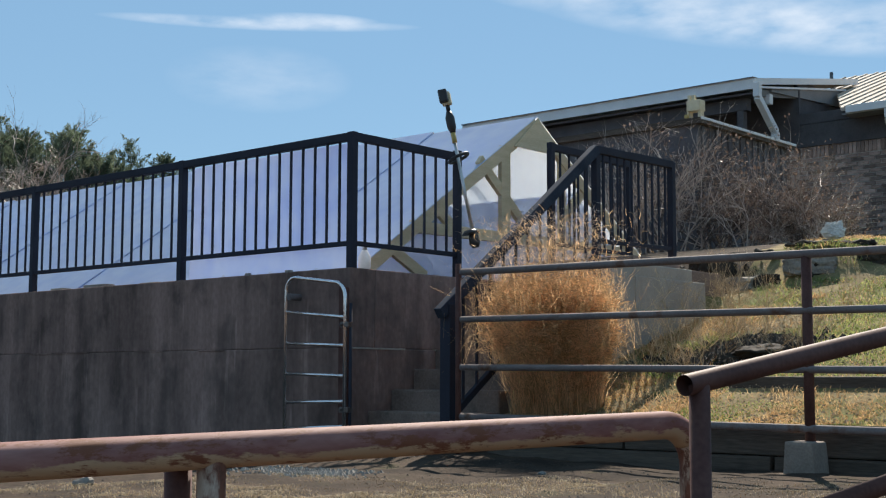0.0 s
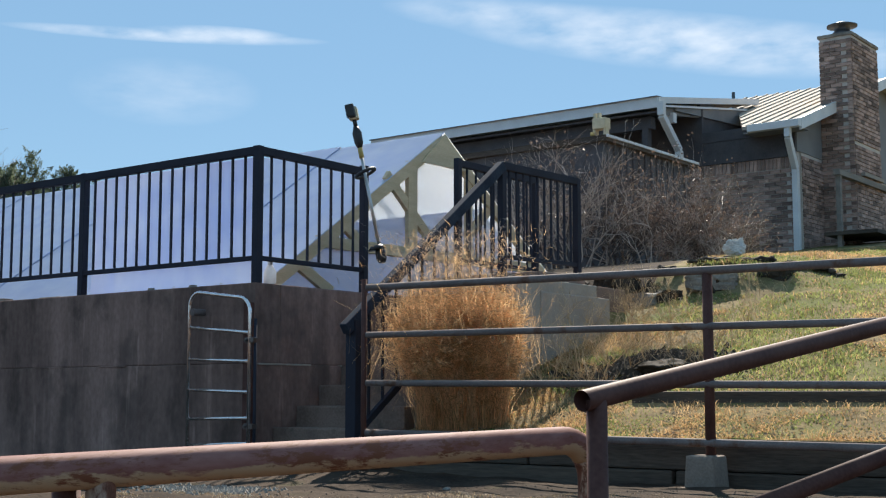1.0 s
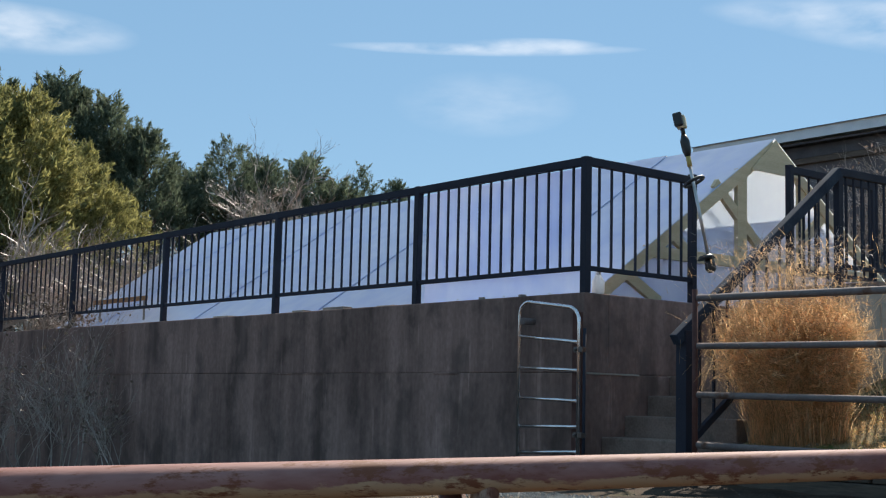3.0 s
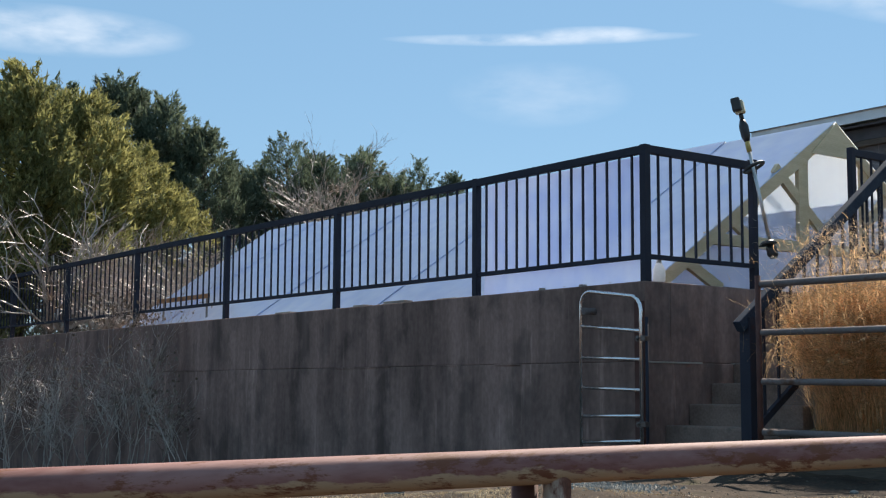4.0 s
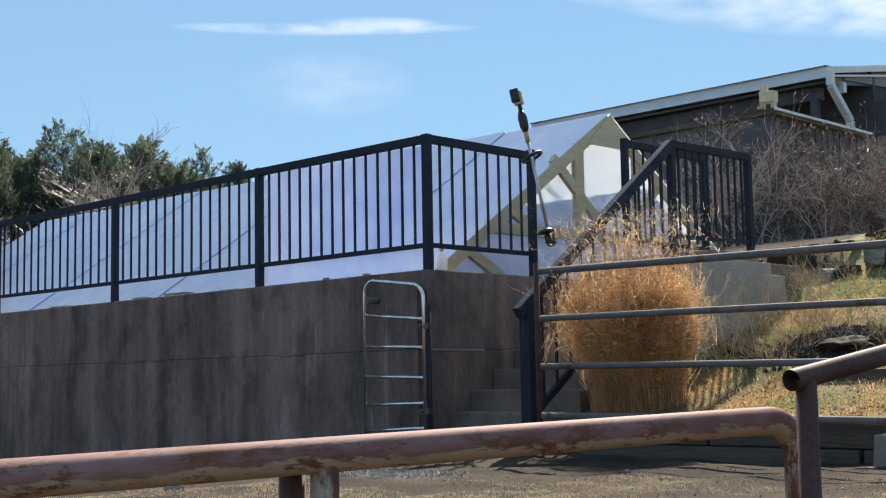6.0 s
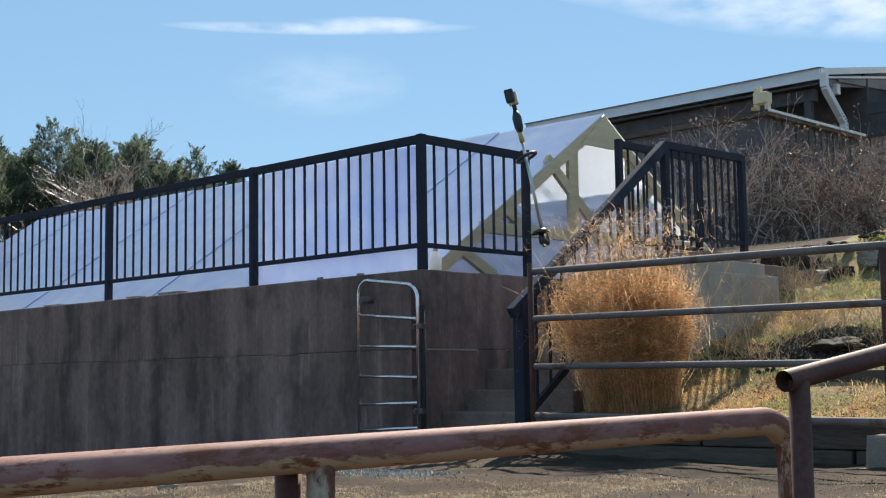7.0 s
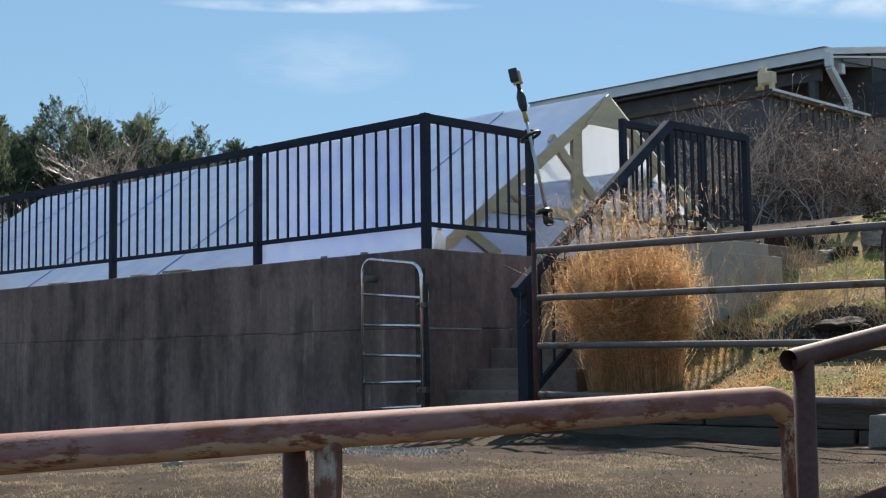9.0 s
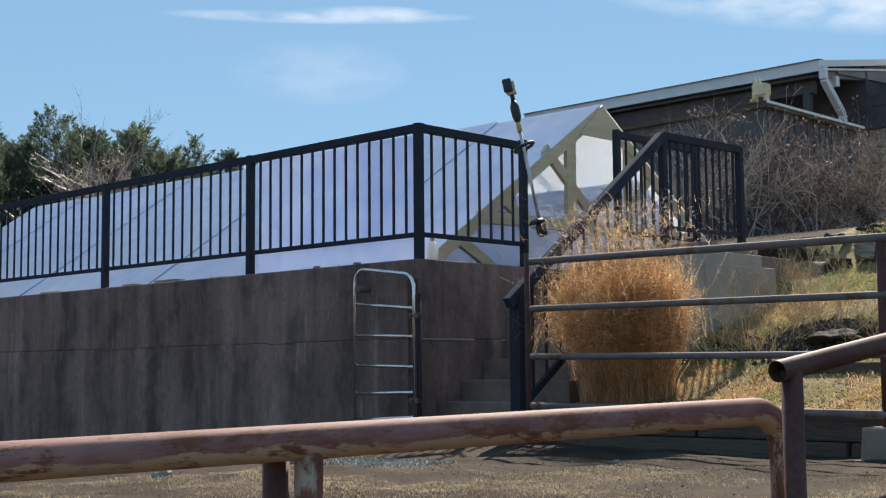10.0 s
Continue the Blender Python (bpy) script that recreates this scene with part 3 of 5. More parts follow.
def film_sheet():
    """Thin greenhouse film: part clear, part milky."""
    m = material("clear_greenhouse_film", (0.86, 0.88, 0.90), (0.92, 0.93, 0.94), 0.25, scale=0.8, fine=9, bump=0.03, through_light=0.5)
    n, l = m.node_tree.nodes, m.node_tree.links
    last = n["Material Output"].inputs[0].links[0].from_socket
    clear = n.new("ShaderNodeBsdfTransparent")
    clear.inputs[0].default_value = (0.93, 0.95, 0.97, 1)
    ms = n.new("ShaderNodeMixShader")
    ms.inputs[0].default_value = 0.62
    l.new(last, ms.inputs[1])
    l.new(clear.outputs[0], ms.inputs[2])
    l.new(ms.outputs[0], n["Material Output"].inputs[0])
    return m


FILM = film_sheet()
green = thing("greenhouse", "A-frame greenhouse of pale lumber and milky polycarbonate sheets", "greenhouse")
n_panels = 8
for i in range(n_panels):
    xa, xb = GX + 0.03 - (GX - GBACK) * i / n_panels, GX - (GX - GBACK) * (i + 1) / n_panels + 0.0
    for side, (ya, yb) in enumerate(((G0 - 0.06, GR_Y), (G1 + 0.06, GR_Y))):
        bm = bmesh.new()
        lift = 0.012 * (i % 2)
        p = [Vector((xa + 0.03, ya, GZ - 0.03 + lift)), Vector((xb - 0.03, ya, GZ - 0.03 + lift)), Vector((xb - 0.03, yb, GP + lift)), Vector((xa + 0.03, yb, GP + lift))]
        up = Vector((0, 0, 0.008))
        lo_ = [bm.verts.new(v) for v in p]
        hi_ = [bm.verts.new(v + up) for v in p]
        bm.faces.new(lo_)
        bm.faces.new(hi_[::-1])
        for k in range(4):
            bm.faces.new((lo_[k], hi_[k], hi_[(k + 1) % 4], lo_[(k + 1) % 4]))
        bmesh.ops.recalc_face_normals(bm, faces=bm.faces[:])
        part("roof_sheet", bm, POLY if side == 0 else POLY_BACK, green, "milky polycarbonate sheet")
for i in range(1, n_panels):
    x = GX - (GX - GBACK) * i / n_panels
    bm = bmesh.new()
    beam(bm, (x, G0, GZ - 0.05), (x, GR_Y, GP - 0.065), 0.04, 0.09, 0.003)
    part("rafter", bm, LUMBER, green, "pale treated lumber")
for f in (0.02, 0.5):
    for ya in (G0, G1) if f < 0.1 else (G0,):
        bm = bmesh.new()
        y, z = ya + (GR_Y - ya) * f, GZ + (GP - GZ) * f - 0.06
        beam(bm, (GX - 0.03, y, z), (GBACK, y, z), 0.09, 0.04, 0.003)
        part("purlin", bm, LUMBER, green)
bm = bmesh.new()
beam(bm, (GX, GR_Y, GP - 0.08), (GBACK, GR_Y, GP - 0.08), 0.04, 0.12, 0.003)
part("ridge_board", bm, LUMBER, green)


def gable(x, out):
    """The braced end frame in the plane x; out: +1 or -1."""
    def bar(name, a, b, w, back=0.0):
        bm = bmesh.new()
        xb_ = x - out * back
        beam(bm, (xb_, *a), (xb_, *b), w, 0.04, 0.003, up=(1, 0, 0))
        return part(name, bm, LUMBER, green, "pale treated lumber")
    bar("gable_rafter", (G0, GZ - 0.05), (GR_Y, GP - 0.06), 0.10)
    bar("gable_rafter", (G1, GZ - 0.05), (GR_Y, GP - 0.06), 0.10)
    bar("collar", (0.93, 2.68), (G1 - 0.68, 2.70), 0.09, 0.004)
    bar("stud", (2.09, 2.70), (2.09, 3.46), 0.12, 0.008)
    bar("stud", (2.90, 2.70), (2.90, 3.46), 0.08, 0.008)
    bar("brace", (1.76, 3.31), (2.42, 2.77), 0.085, 0.012)
    bar("brace", (3.26, 3.22), (2.94, 2.94), 0.085, 0.012)
    bar("brace", (1.20, 2.86), (1.47, 2.70), 0.08, 0.012)
    bar("brace", (0.70, 2.50), (1.10, 2.30), 0.085, 0.012)
    bar("brace", (4.32, 2.50), (3.92, 2.30), 0.085, 0.012)
    bm = bmesh.new()
    vs = [(x + out * 0.024, GR_Y - 0.33, GP - 0.30), (x + out * 0.024, GR_Y + 0.33, GP - 0.30), (x + out * 0.024, GR_Y, GP - 0.01)]
    f0 = [bm.verts.new(v) for v in vs]
    f1 = [bm.verts.new((v[0] + out * 0.012, v[1], v[2])) for v in vs]
    bm.faces.new(f0)
    bm.faces.new(f1[::-1])
    for k in range(3):
        bm.faces.new((f0[k], f1[k], f1[(k + 1) % 3], f0[(k + 1) % 3]))
    bmesh.ops.recalc_face_normals(bm, faces=bm.faces[:])
    part("gusset", bm, LUMBER, green, "pale plywood gusset")
    bm = bmesh.new()
    xi = x - out * 0.045
    f0 = [bm.verts.new(v) for v in ((xi, G0, GZ), (xi, G1, GZ), (xi, GR_Y, GP - 0.03))]
    f1 = [bm.verts.new(v.co + Vector((-out * 0.004, 0, 0))) for v in f0]
    bm.faces.new(f0)
    bm.faces.new(f1[::-1])
    for k in range(3):
        bm.faces.new((f0[k], f1[k], f1[(k + 1) % 3], f0[(k + 1) % 3]))
    bmesh.ops.recalc_face_normals(bm, faces=bm.faces[:])
    part("gable_film", bm, FILM, green, "clear greenhouse film")


for i in range(4):
    xa, xb = GX - 0.1 - i * 2.3, GX - 0.1 - (i + 1) * 2.3 + 0.02
    slab_pts = [(xa, G1 - 0.12, GZ + 0.02), (xb, G1 - 0.12, GZ + 0.02), (xb, G1 - 1.50, GZ + 0.97), (xa, G1 - 1.50, GZ + 0.97)]
    bm = bmesh.new()
    f0 = [bm.verts.new(v) for v in slab_pts]
    f1 = [bm.verts.new((v[0], v[1] - 0.008, v[2] - 0.008)) for v in slab_pts]
    bm.faces.new(f0)
    bm.faces.new(f1[::-1])
    for k in range(4):
        bm.faces.new((f0[k], f1[k], f1[(k + 1) % 4], f0[(k + 1) % 4]))
    bmesh.ops.recalc_face_normals(bm, faces=bm.faces[:])
    part("inner_sheet", bm, POLY, green, "second milky sheet along the lower back")
gable(GX + 0.04, 1)
gable(GBACK - 0.06, -1)

# ---- things on the wall top ----


def lathe(name, profile, mat, parent, label="", seg=20):
    bm = bmesh.new()
    tube(bm, [(0, 0, z) for r, z in profile], [r for r, z in profile], seg)
    ob = part(name, bm, mat, parent, label, smooth=True)
    return ob


sheet = thing("plastic_sheet", "loose milky plastic sheet standing behind the railing panel", "sheet")
bm = bmesh.new()
rows_s = []
for k in range(9):
    f = k / 8
    z = TOP + 0.003 + (RT - 0.05 - TOP) * f
    right = -0.06 - 0.11 * f ** 2
    rows_s.append([(bm.verts.new((-1.95 + (right + 1.95) * j / 14, 0.115 + 0.012 * math.sin(j * 0.9 + f * 2) + 0.02 * f, z)), bm.verts.new((-1.95 + (right + 1.95) * j / 14, 0.119 + 0.012 * math.sin(j * 0.9 + f * 2) + 0.02 * f, z))) for j in range(15)])
for r, q in zip(rows_s, rows_s[1:]):
    for j in range(14):
        bm.faces.new((r[j][0], r[j + 1][0], q[j + 1][0], q[j][0]))
        bm.faces.new((r[j][1], q[j][1], q[j + 1][1], r[j + 1][1]))
    for j in (0, 14):
        bm.faces.new((r[j][0], q[j][0], q[j][1], r[j][1]))
for row in (rows_s[0], rows_s[-1]):
    for j in range(14):
        bm.faces.new((row[j][0], row[j][1], row[j + 1][1], row[j + 1][0]))
bmesh.ops.recalc_face_normals(bm, faces=bm.faces[:])
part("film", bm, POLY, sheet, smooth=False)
for x in (-0.45, -0.95, -1.5):
    bm = bmesh.new()
    tube(bm, [Vector((x, 0.10, TOP + 0.012)) + 0.011 * Vector((math.cos(a * 0.5236), 0, math.sin(a * 0.5236))) for a in range(13)], 0.0025, 6, caps=False)
    part("eye_hook", bm, ALUMINIUM, sheet, "small metal eye hook")
bottle = thing("bottle", "frosted plastic jug standing on the wall beside the corner post", "bottle", at=(0.0, 0.13, TOP))
bottle.location = (-0.06, 0.20, TOP)
lathe("body", [(0.035, 0.0), (0.045, 0.012), (0.045, 0.09), (0.03, 0.12), (0.018, 0.14)], FROSTED, bottle)
lathe("cap", [(0.019, 0.139), (0.019, 0.165), (0.012, 0.168)], WHITE, bottle)
for x, y, w, h in ((-3.2, 0.12, 0.32, 0.03), (-3.75, 0.10, 0.18, 0.02), (-2.45, 0.14, 0.25, 0.015), (-1.2, 0.13, 0.05, 0.025), (-0.75, 0.13, 0.04, 0.025), (-5.2, 0.12, 0.3, 0.02)):
    bm = bmesh.new()
    box(bm, (x - w / 2, y - 0.05, TOP), (x + w / 2, y + 0.05, TOP + h), bevel=0.005)
    ob = part("board_scrap", bm, STONE)
    tagged(ob, "grey weathered offcut lying on the wall top", "board", "offcuts on the wall")

# ---- string trimmer ----
trim = thing("string_trimmer", "battery string trimmer with aluminium shaft leaning on the railing post", "trimmer")
t0, t1 = Vector((0.165, 1.14, 2.60)), Vector((-0.02, 1.02, 3.70))
td = (t1 - t0).normalized()
bm = bmesh.new()
tube(bm, [t0, t0 + td * 0.78], 0.013, 12)
part("shaft", bm, ALUMINIUM, trim, "brushed aluminium shaft")
bm = bmesh.new()
tube(bm, [t0 + td * 0.72, t0 + td * 0.80], 0.019, 12)
part("collar", bm, YELLOW_PLASTIC, trim, "yellow collar")
bm = bmesh.new()
tube(bm, [t0 + td * 0.80, t0 + td * 0.84, t0 + td * 0.92, t0 + td * 0.97], [0.02, 0.034, 0.036, 0.02], 12)
box(bm, (-0.055, -0.012, 0.86), (-0.03, 0.012, 0.95), Matrix.Translation(t0) @ td.to_track_quat("Z", "Y").to_matrix().to_4x4(), 0.004)
part("trigger_grip", bm, BLACK_PLASTIC, trim)
bm = bmesh.new()
tube(bm, [t0 + td * 0.97, t0 + td * 1.03], 0.017, 12)
part("neck", bm, BLACK_PLASTIC, trim)
tm = Matrix.Translation(t0) @ td.to_track_quat("Z", "Y").to_matrix().to_4x4()
bm = bmesh.new()
box(bm, (-0.04, -0.037, 1.02), (0.04, 0.037, 1.12), tm, 0.013)
part("motor_housing", bm, CREAM, trim, "pale yellow motor housing")
bm = bmesh.new()
box(bm, (-0.036, -0.034, 1.03), (0.036, 0.034, 1.135), Matrix.Translation((0.010, -0.042, 0)) @ tm, 0.013)
part("battery", bm, BLACK_PLASTIC, trim, "black battery pack")
bm = bmesh.new()
ring = [tm @ Vector((0.085 * math.cos(radians(a)), 0.005 + 0.075 * math.sin(radians(a)), 0.60 + 0.02 * math.sin(radians(a)))) for a in range(0, 361, 15)]
tube(bm, ring, 0.013, 10, caps=False)
part("loop_handle", bm, BLACK_PLASTIC, trim)
bm = bmesh.new()
tube(bm, [t0 - td * 0.10, t0 - td * 0.07, t0 - td * 0.01, t0 + td * 0.02], [0.025, 0.042, 0.038, 0.016], 14)
part("cutting_head", bm, BLACK_PLASTIC, trim)
bm = bmesh.new()
tube(bm, [t0 + td * 0.0 + Vector((0, -0.03, 0)), t0 + td * 0.03 + Vector((0, -0.03, 0))], [0.07, 0.045], 16)
part("guard", bm, BLACK_PLASTIC, trim)

# ---- house ----
house = thing("house", "single-storey brown brick house with metal roof and a covered porch", "house")


def block(name, lo, hi, mat, parent, label="", bevel=0.0):
    bm = bmesh.new()
    box(bm, lo, hi, bevel=bevel)
    return part(name, bm, mat, parent, label)


def slab(name, pts, thick, mat, parent, label=""):
    """A sloped slab: four corners of its top, and its thickness downwards."""
    bm = bmesh.new()
    top_ = [bm.verts.new(p) for p in pts]
    low_ = [bm.verts.new((p[0], p[1], p[2] - thick)) for p in pts]
    bm.faces.new(top_)
    bm.faces.new(low_[::-1])
    for k in range(4):
        bm.faces.new((top_[k], low_[k], low_[(k + 1) % 4], top_[(k + 1) % 4]))
    bmesh.ops.recalc_face_normals(bm, faces=bm.faces[:])
    return part(name, bm, mat, parent, label)


PX0, PX1, PY, PZ = -10.0, -3.72, 13.05, 6.48
wall_m = block("porch_wall", (-16, 15.4, 2.9), (-4.62, 15.6, 6.6), SIDING, house, "dark siding under the porch")
slab("porch_roof", [(PX0, PY, PZ), (PX1, PY, PZ), (PX1, 17.2, 7.20), (PX0, 17.2, 7.20)], 0.05, METAL_ROOF, house)
# soffit in the dark siding colour, which paints the porch's shade
slab("porch_soffit", [(PX0 + 0.05, PY + 0.05, PZ - 0.18), (PX1 - 0.05, PY + 0.05, PZ - 0.18), (PX1 - 0.05, 15.39, 6.60), (PX0 + 0.05, 15.39, 6.60)], 0.03, SIDING, house)
block("fascia", (PX0 - 0.02, PY - 0.03, PZ - 0.14), (PX1 + 0.02, PY - 0.002, PZ + 0.03), WHITE, house, "white painted fascia")
slab("drip_edge", [(PX0 - 0.03, PY - 0.06, PZ + 0.055), (PX1 + 0.03, PY - 0.06, PZ + 0.055), (PX1 + 0.03, PY + 0.1, PZ + 0.07), (PX0 - 0.03, PY + 0.1, PZ + 0.07)], 0.02, CHIMNEY_CAP, house)
slab("rake_board", [(PX1, PY, PZ + 0.04), (PX1 + 0.03, PY, PZ + 0.04), (PX1 + 0.03, 17.2, 7.24), (PX1, 17.2, 7.24)], 0.11, WHITE, house, "white rake board")
slab("rake_board", [(PX0 - 0.03, PY, PZ + 0.04), (PX0, PY, PZ + 0.04), (PX0, 17.2, 7.24), (PX0 - 0.03, 17.2, 7.24)], 0.17, WHITE, house, "white rake board")
block("beam", (PX0 + 0.1, PY + 0.25, PZ - 0.42), (PX1 - 0.25, PY + 0.40, PZ - 0.215), SIDING, house, "dark porch beam")
for x in (-9.7, -6.8, -4.1):
    block("porch_post", (x - 0.06, PY + 0.26, 3.3), (x + 0.06, PY + 0.38, PZ - 0.40), SIDING, house, "dark porch post")
slab("gable_infill", [(PX1 - 0.08, PY + 0.2, PZ - 0.1), (PX1 - 0.04, PY + 0.2, PZ - 0.1), (PX1 - 0.04, 17.0, 6.88), (PX1 - 0.08, 17.0, 6.88)], 0.12, SOFFIT, house)
slab("lower_rake", [(PX1 + 0.012, PY + 0.20, PZ - 0.065), (PX1 + 0.045, PY + 0.20, PZ - 0.065), (PX1 + 0.045, 16.62, 6.94), (PX1 + 0.012, 16.62, 6.94)], 0.035, WHITE, house, "white lower rake trim")
bm = bmesh.new()
ring_a = [bm.verts.new((PX1 + 0.01, y, z)) for y, z in ((13.7, 6.44), (16.62, 6.92), (16.45, 6.58), (13.7, 6.40))]
ring_b = [bm.verts.new((v.co.x - 0.04, v.co.y, v.co.z)) for v in ring_a]
bm.faces.new(ring_a)
bm.faces.new(ring_b[::-1])
for k in range(4):
    bm.faces.new((ring_a[k], ring_b[k], ring_b[(k + 1) % 4], ring_a[(k + 1) % 4]))
bmesh.ops.recalc_face_normals(bm, faces=bm.faces[:])
part("rake_infill", bm, SOFFIT, house, "grey wedge panel below the rake")
block("return_wall", (PX1 - 0.10, 14.757, 6.0), (PX1 - 0.03, 17.1, 6.78), SIDING, house, "grey siding between the two roofs")
EY, EZ, EX1, RIDGE_Y, RIDGE_Z = 14.25, 6.08, -1.72, 19.0, 7.74
slab("main_roof", [(-2.73, EY, EZ), (EX1, EY, EZ), (EX1, RIDGE_Y, RIDGE_Z), (-5.0, RIDGE_Y, RIDGE_Z)], 0.06, METAL_ROOF, house, "tan standing seam metal roof")
slab("main_roof", [(-7.3, 23.75, EZ), (EX1, 23.75, EZ), (EX1, RIDGE_Y, RIDGE_Z), (-5.0, RIDGE_Y, RIDGE_Z)], 0.06, METAL_ROOF, house, "tan standing seam metal roof")
# dark colour here stands for shade below the porch roof
block("porch_side", (-5.6, 14.70, 5.575), (-3.70, 14.755, 6.62), SIDING, house, "panel under the porch roof with its shade painted in")
for i in range(14):
    x = EX1 - 0.02 - i * 0.23
    f = max(0.0, (-2.73 - x) / 2.27)
    bm = bmesh.new()
    beam(bm, (x, EY + 4.75 * f, EZ + 1.66 * f + 0.012), (x, RIDGE_Y, RIDGE_Z + 0.012), 0.03, 0.022)
    part("roof_rib", bm, METAL_ROOF, house)
slab("main_rake", [(EX1, EY, EZ + 0.03), (EX1 + 0.04, EY, EZ + 0.03), (EX1 + 0.04, RIDGE_Y, RIDGE_Z + 0.03), (EX1, RIDGE_Y, RIDGE_Z + 0.03)], 0.2, WHITE, house, "white rake board")
slab("main_rake", [(EX1, 23.75, EZ + 0.03), (EX1 + 0.04, 23.75, EZ + 0.03), (EX1 + 0.04, RIDGE_Y, RIDGE_Z + 0.03), (EX1, RIDGE_Y, RIDGE_Z + 0.03)], 0.2, WHITE, house, "white rake board")
gut = block("gutter", (-2.6, EY - 0.13, EZ - 0.13), (EX1 + 0.04, EY - 0.005, EZ - 0.0), WHITE, house, "white gutter", 0.012)
slab("eave_soffit", [(-2.72, EY, EZ - 0.10), (EX1, EY, EZ - 0.10), (EX1, 14.70, EZ - 0.08), (-2.72, 14.70, EZ - 0.08)], 0.03, SOFFIT, house)
# this panel and the frieze take the dark colour for eave shade too
block("upper_panel", (-3.699, 14.70, 5.975), (-2.74, 14.755, 6.16), SIDING, house, "dark siding between the two roofs")
block("frieze", (-3.699, 14.71, 5.575), (-1.99, 14.76, 5.97), SIDING, house, "dark frieze board")
bm = bmesh.new()
vs = [(-1.97, 14.75, 5.66), (-1.97, 23.2, 5.66), (-1.97, 23.2, 6.3), (-1.97, RIDGE_Y, 7.65), (-1.97, 14.75, 6.22)]
f0 = [bm.verts.new(v) for v in vs]
f1 = [bm.verts.new((v[0] - 0.15, v[1], v[2])) for v in vs]
bm.faces.new(f0)
bm.faces.new(f1[::-1])
for k in range(5):
    bm.faces.new((f0[k], f1[k], f1[(k + 1) % 5], f0[(k + 1) % 5]))
bmesh.ops.recalc_face_normals(bm, faces=bm.faces[:])
part("end_gable", bm, SOFFIT, house, "grey painted gable siding")


def spout(points, w, name="downspout"):
    bm = bmesh.new()
    for a, b in zip(points, points[1:]):
        beam(bm, a, b, w, w, 0.008, up=(0, 1, 0.01))
    return part(name, bm, WHITE, house, "white metal downspout")


spout([(-1.90, EY - 0.06, EZ - 0.12), (-1.90, EY - 0.06, EZ - 0.28), (-1.96, 14.62, EZ - 0.75), (-1.96, 14.62, 3.75)], 0.10)
spout([(PX1 + 0.07, PY + 0.02, PZ - 0.05), (PX1 + 0.07, PY + 0.02, PZ - 0.28), (PX1 + 0.09, PY + 0.60, PZ - 0.80), (PX1 + 0.09, PY + 0.60, PZ - 0.98)], 0.11)
block("beam_end", (PX1 - 0.10, PY + 0.55, PZ - 0.30), (PX1 + 0.02, PY + 0.67, PZ - 0.13), WHITE, house)
bm = bmesh.new()
tube(bm, [(-4.4, 17.6, 7.1), (-4.4, 17.6, 7.55)], 0.035, 10)
part("vent_pipe", bm, CHIMNEY_CAP, house)
front_wall = block("brick_wall", (-4.62, 14.765, 3.0), (-2.012, 14.95, 5.66), MORTAR, house, "mortar of the brick wall")
side_wall = block("brick_wall", (-2.2, 14.951, 3.0), (-1.985, 22.5, 5.66), MORTAR, house, "mortar of the brick wall")
CX0, CX1, CY0, CY1, CZ1 = -1.97, -1.38, 15.9, 17.25, 7.85
chimney = block("chimney", (CX0 + 0.012, CY0 + 0.012, 3.0), (CX1 - 0.012, CY1 - 0.012, CZ1), MORTAR, house, "mortar of the brick chimney")
block("crown", (CX0 - 0.02, CY0 - 0.02, CZ1), (CX1 + 0.02, CY1 + 0.02, CZ1 + 0.06), STONE, house, "grey stone chimney crown", 0.01)
cap = lathe("chimney_cap", [(0.17, 0), (0.17, 0.12), (0.14, 0.13), (0.14, 0.22), (0.27, 0.225), (0.27, 0.25), (0.12, 0.30)], CHIMNEY_CAP, house, "round steel chimney cap")
cap.location = ((CX0 + CX1) / 2 - 0.02, CY0 + 0.45, CZ1 + 0.06)
block("ledge", (CX1 - 0.02, CY0 + 0.25, 5.35), (CX1 + 0.08, CY1 - 0.1, 5.41), CONCRETE_LIGHT, house)

# low timber rack and clutter at the house corner
rack = thing("firewood_rack", "weathered wooden rack beside the chimney wall", "rack")
for y in (15.0, 15.9):
    block("post", (-1.4, y - 0.04, 3.6), (-1.32, y + 0.04, 5.2 if y < 15.5 else 4.3), GREY_WOOD, rack)
block("board", (-1.42, 14.9, 5.203), (-1.30, 18.6, 5.30), GREY_WOOD, rack)
block("shelf", (-1.6, 14.9, 4.18), (-0.7, 16.2, 4.24), TIMBER, rack)

# ---- dark shed ----
shed = thing("shed", "small dark wooden shed with a low flat roof among bushes", "shed")
block("body", (-4.3, 8.36, 2.6), (-2.06, 10.85, 4.82), SIDING, shed)
block("roof", (-4.4, 8.28, 4.823), (-1.97, 10.95, 4.90), TIMBER, shed, "dark roof with a pale worn edge")
block("roof_edge", (-1.968, 8.28, 4.87), (-1.95, 10.95, 4.905), WHITE, shed, "pale metal roof edge")
for i in range(14):
    bm = bmesh.new()
    y = 8.45 + i * 0.17
    box(bm, (-2.058, y, 2.7), (-2.04, y + 0.05, 4.82))
    part("batten", bm, SIDING, shed)
orn = thing("wooden_ornament", "cream wooden garden ornament standing on the shed roof", "ornament", at=(-2.12, 8.42, 4.902))
orn.scale = (0.72, 0.72, 0.78)
block("body", (-0.14, -0.10, 0.13), (0.14, 0.10, 0.32), CREAM, orn, bevel=0.02)
for x in (-0.12, 0.10):
    block("leg", (x - 0.03, -0.06, 0.0), (x + 0.03, 0.06, 0.14), CREAM, orn, bevel=0.008)
for x in (-0.12, -0.04):
    block("knob", (x - 0.03, -0.04, 0.31), (x + 0.03, 0.04, 0.42), CREAM, orn, bevel=0.012)
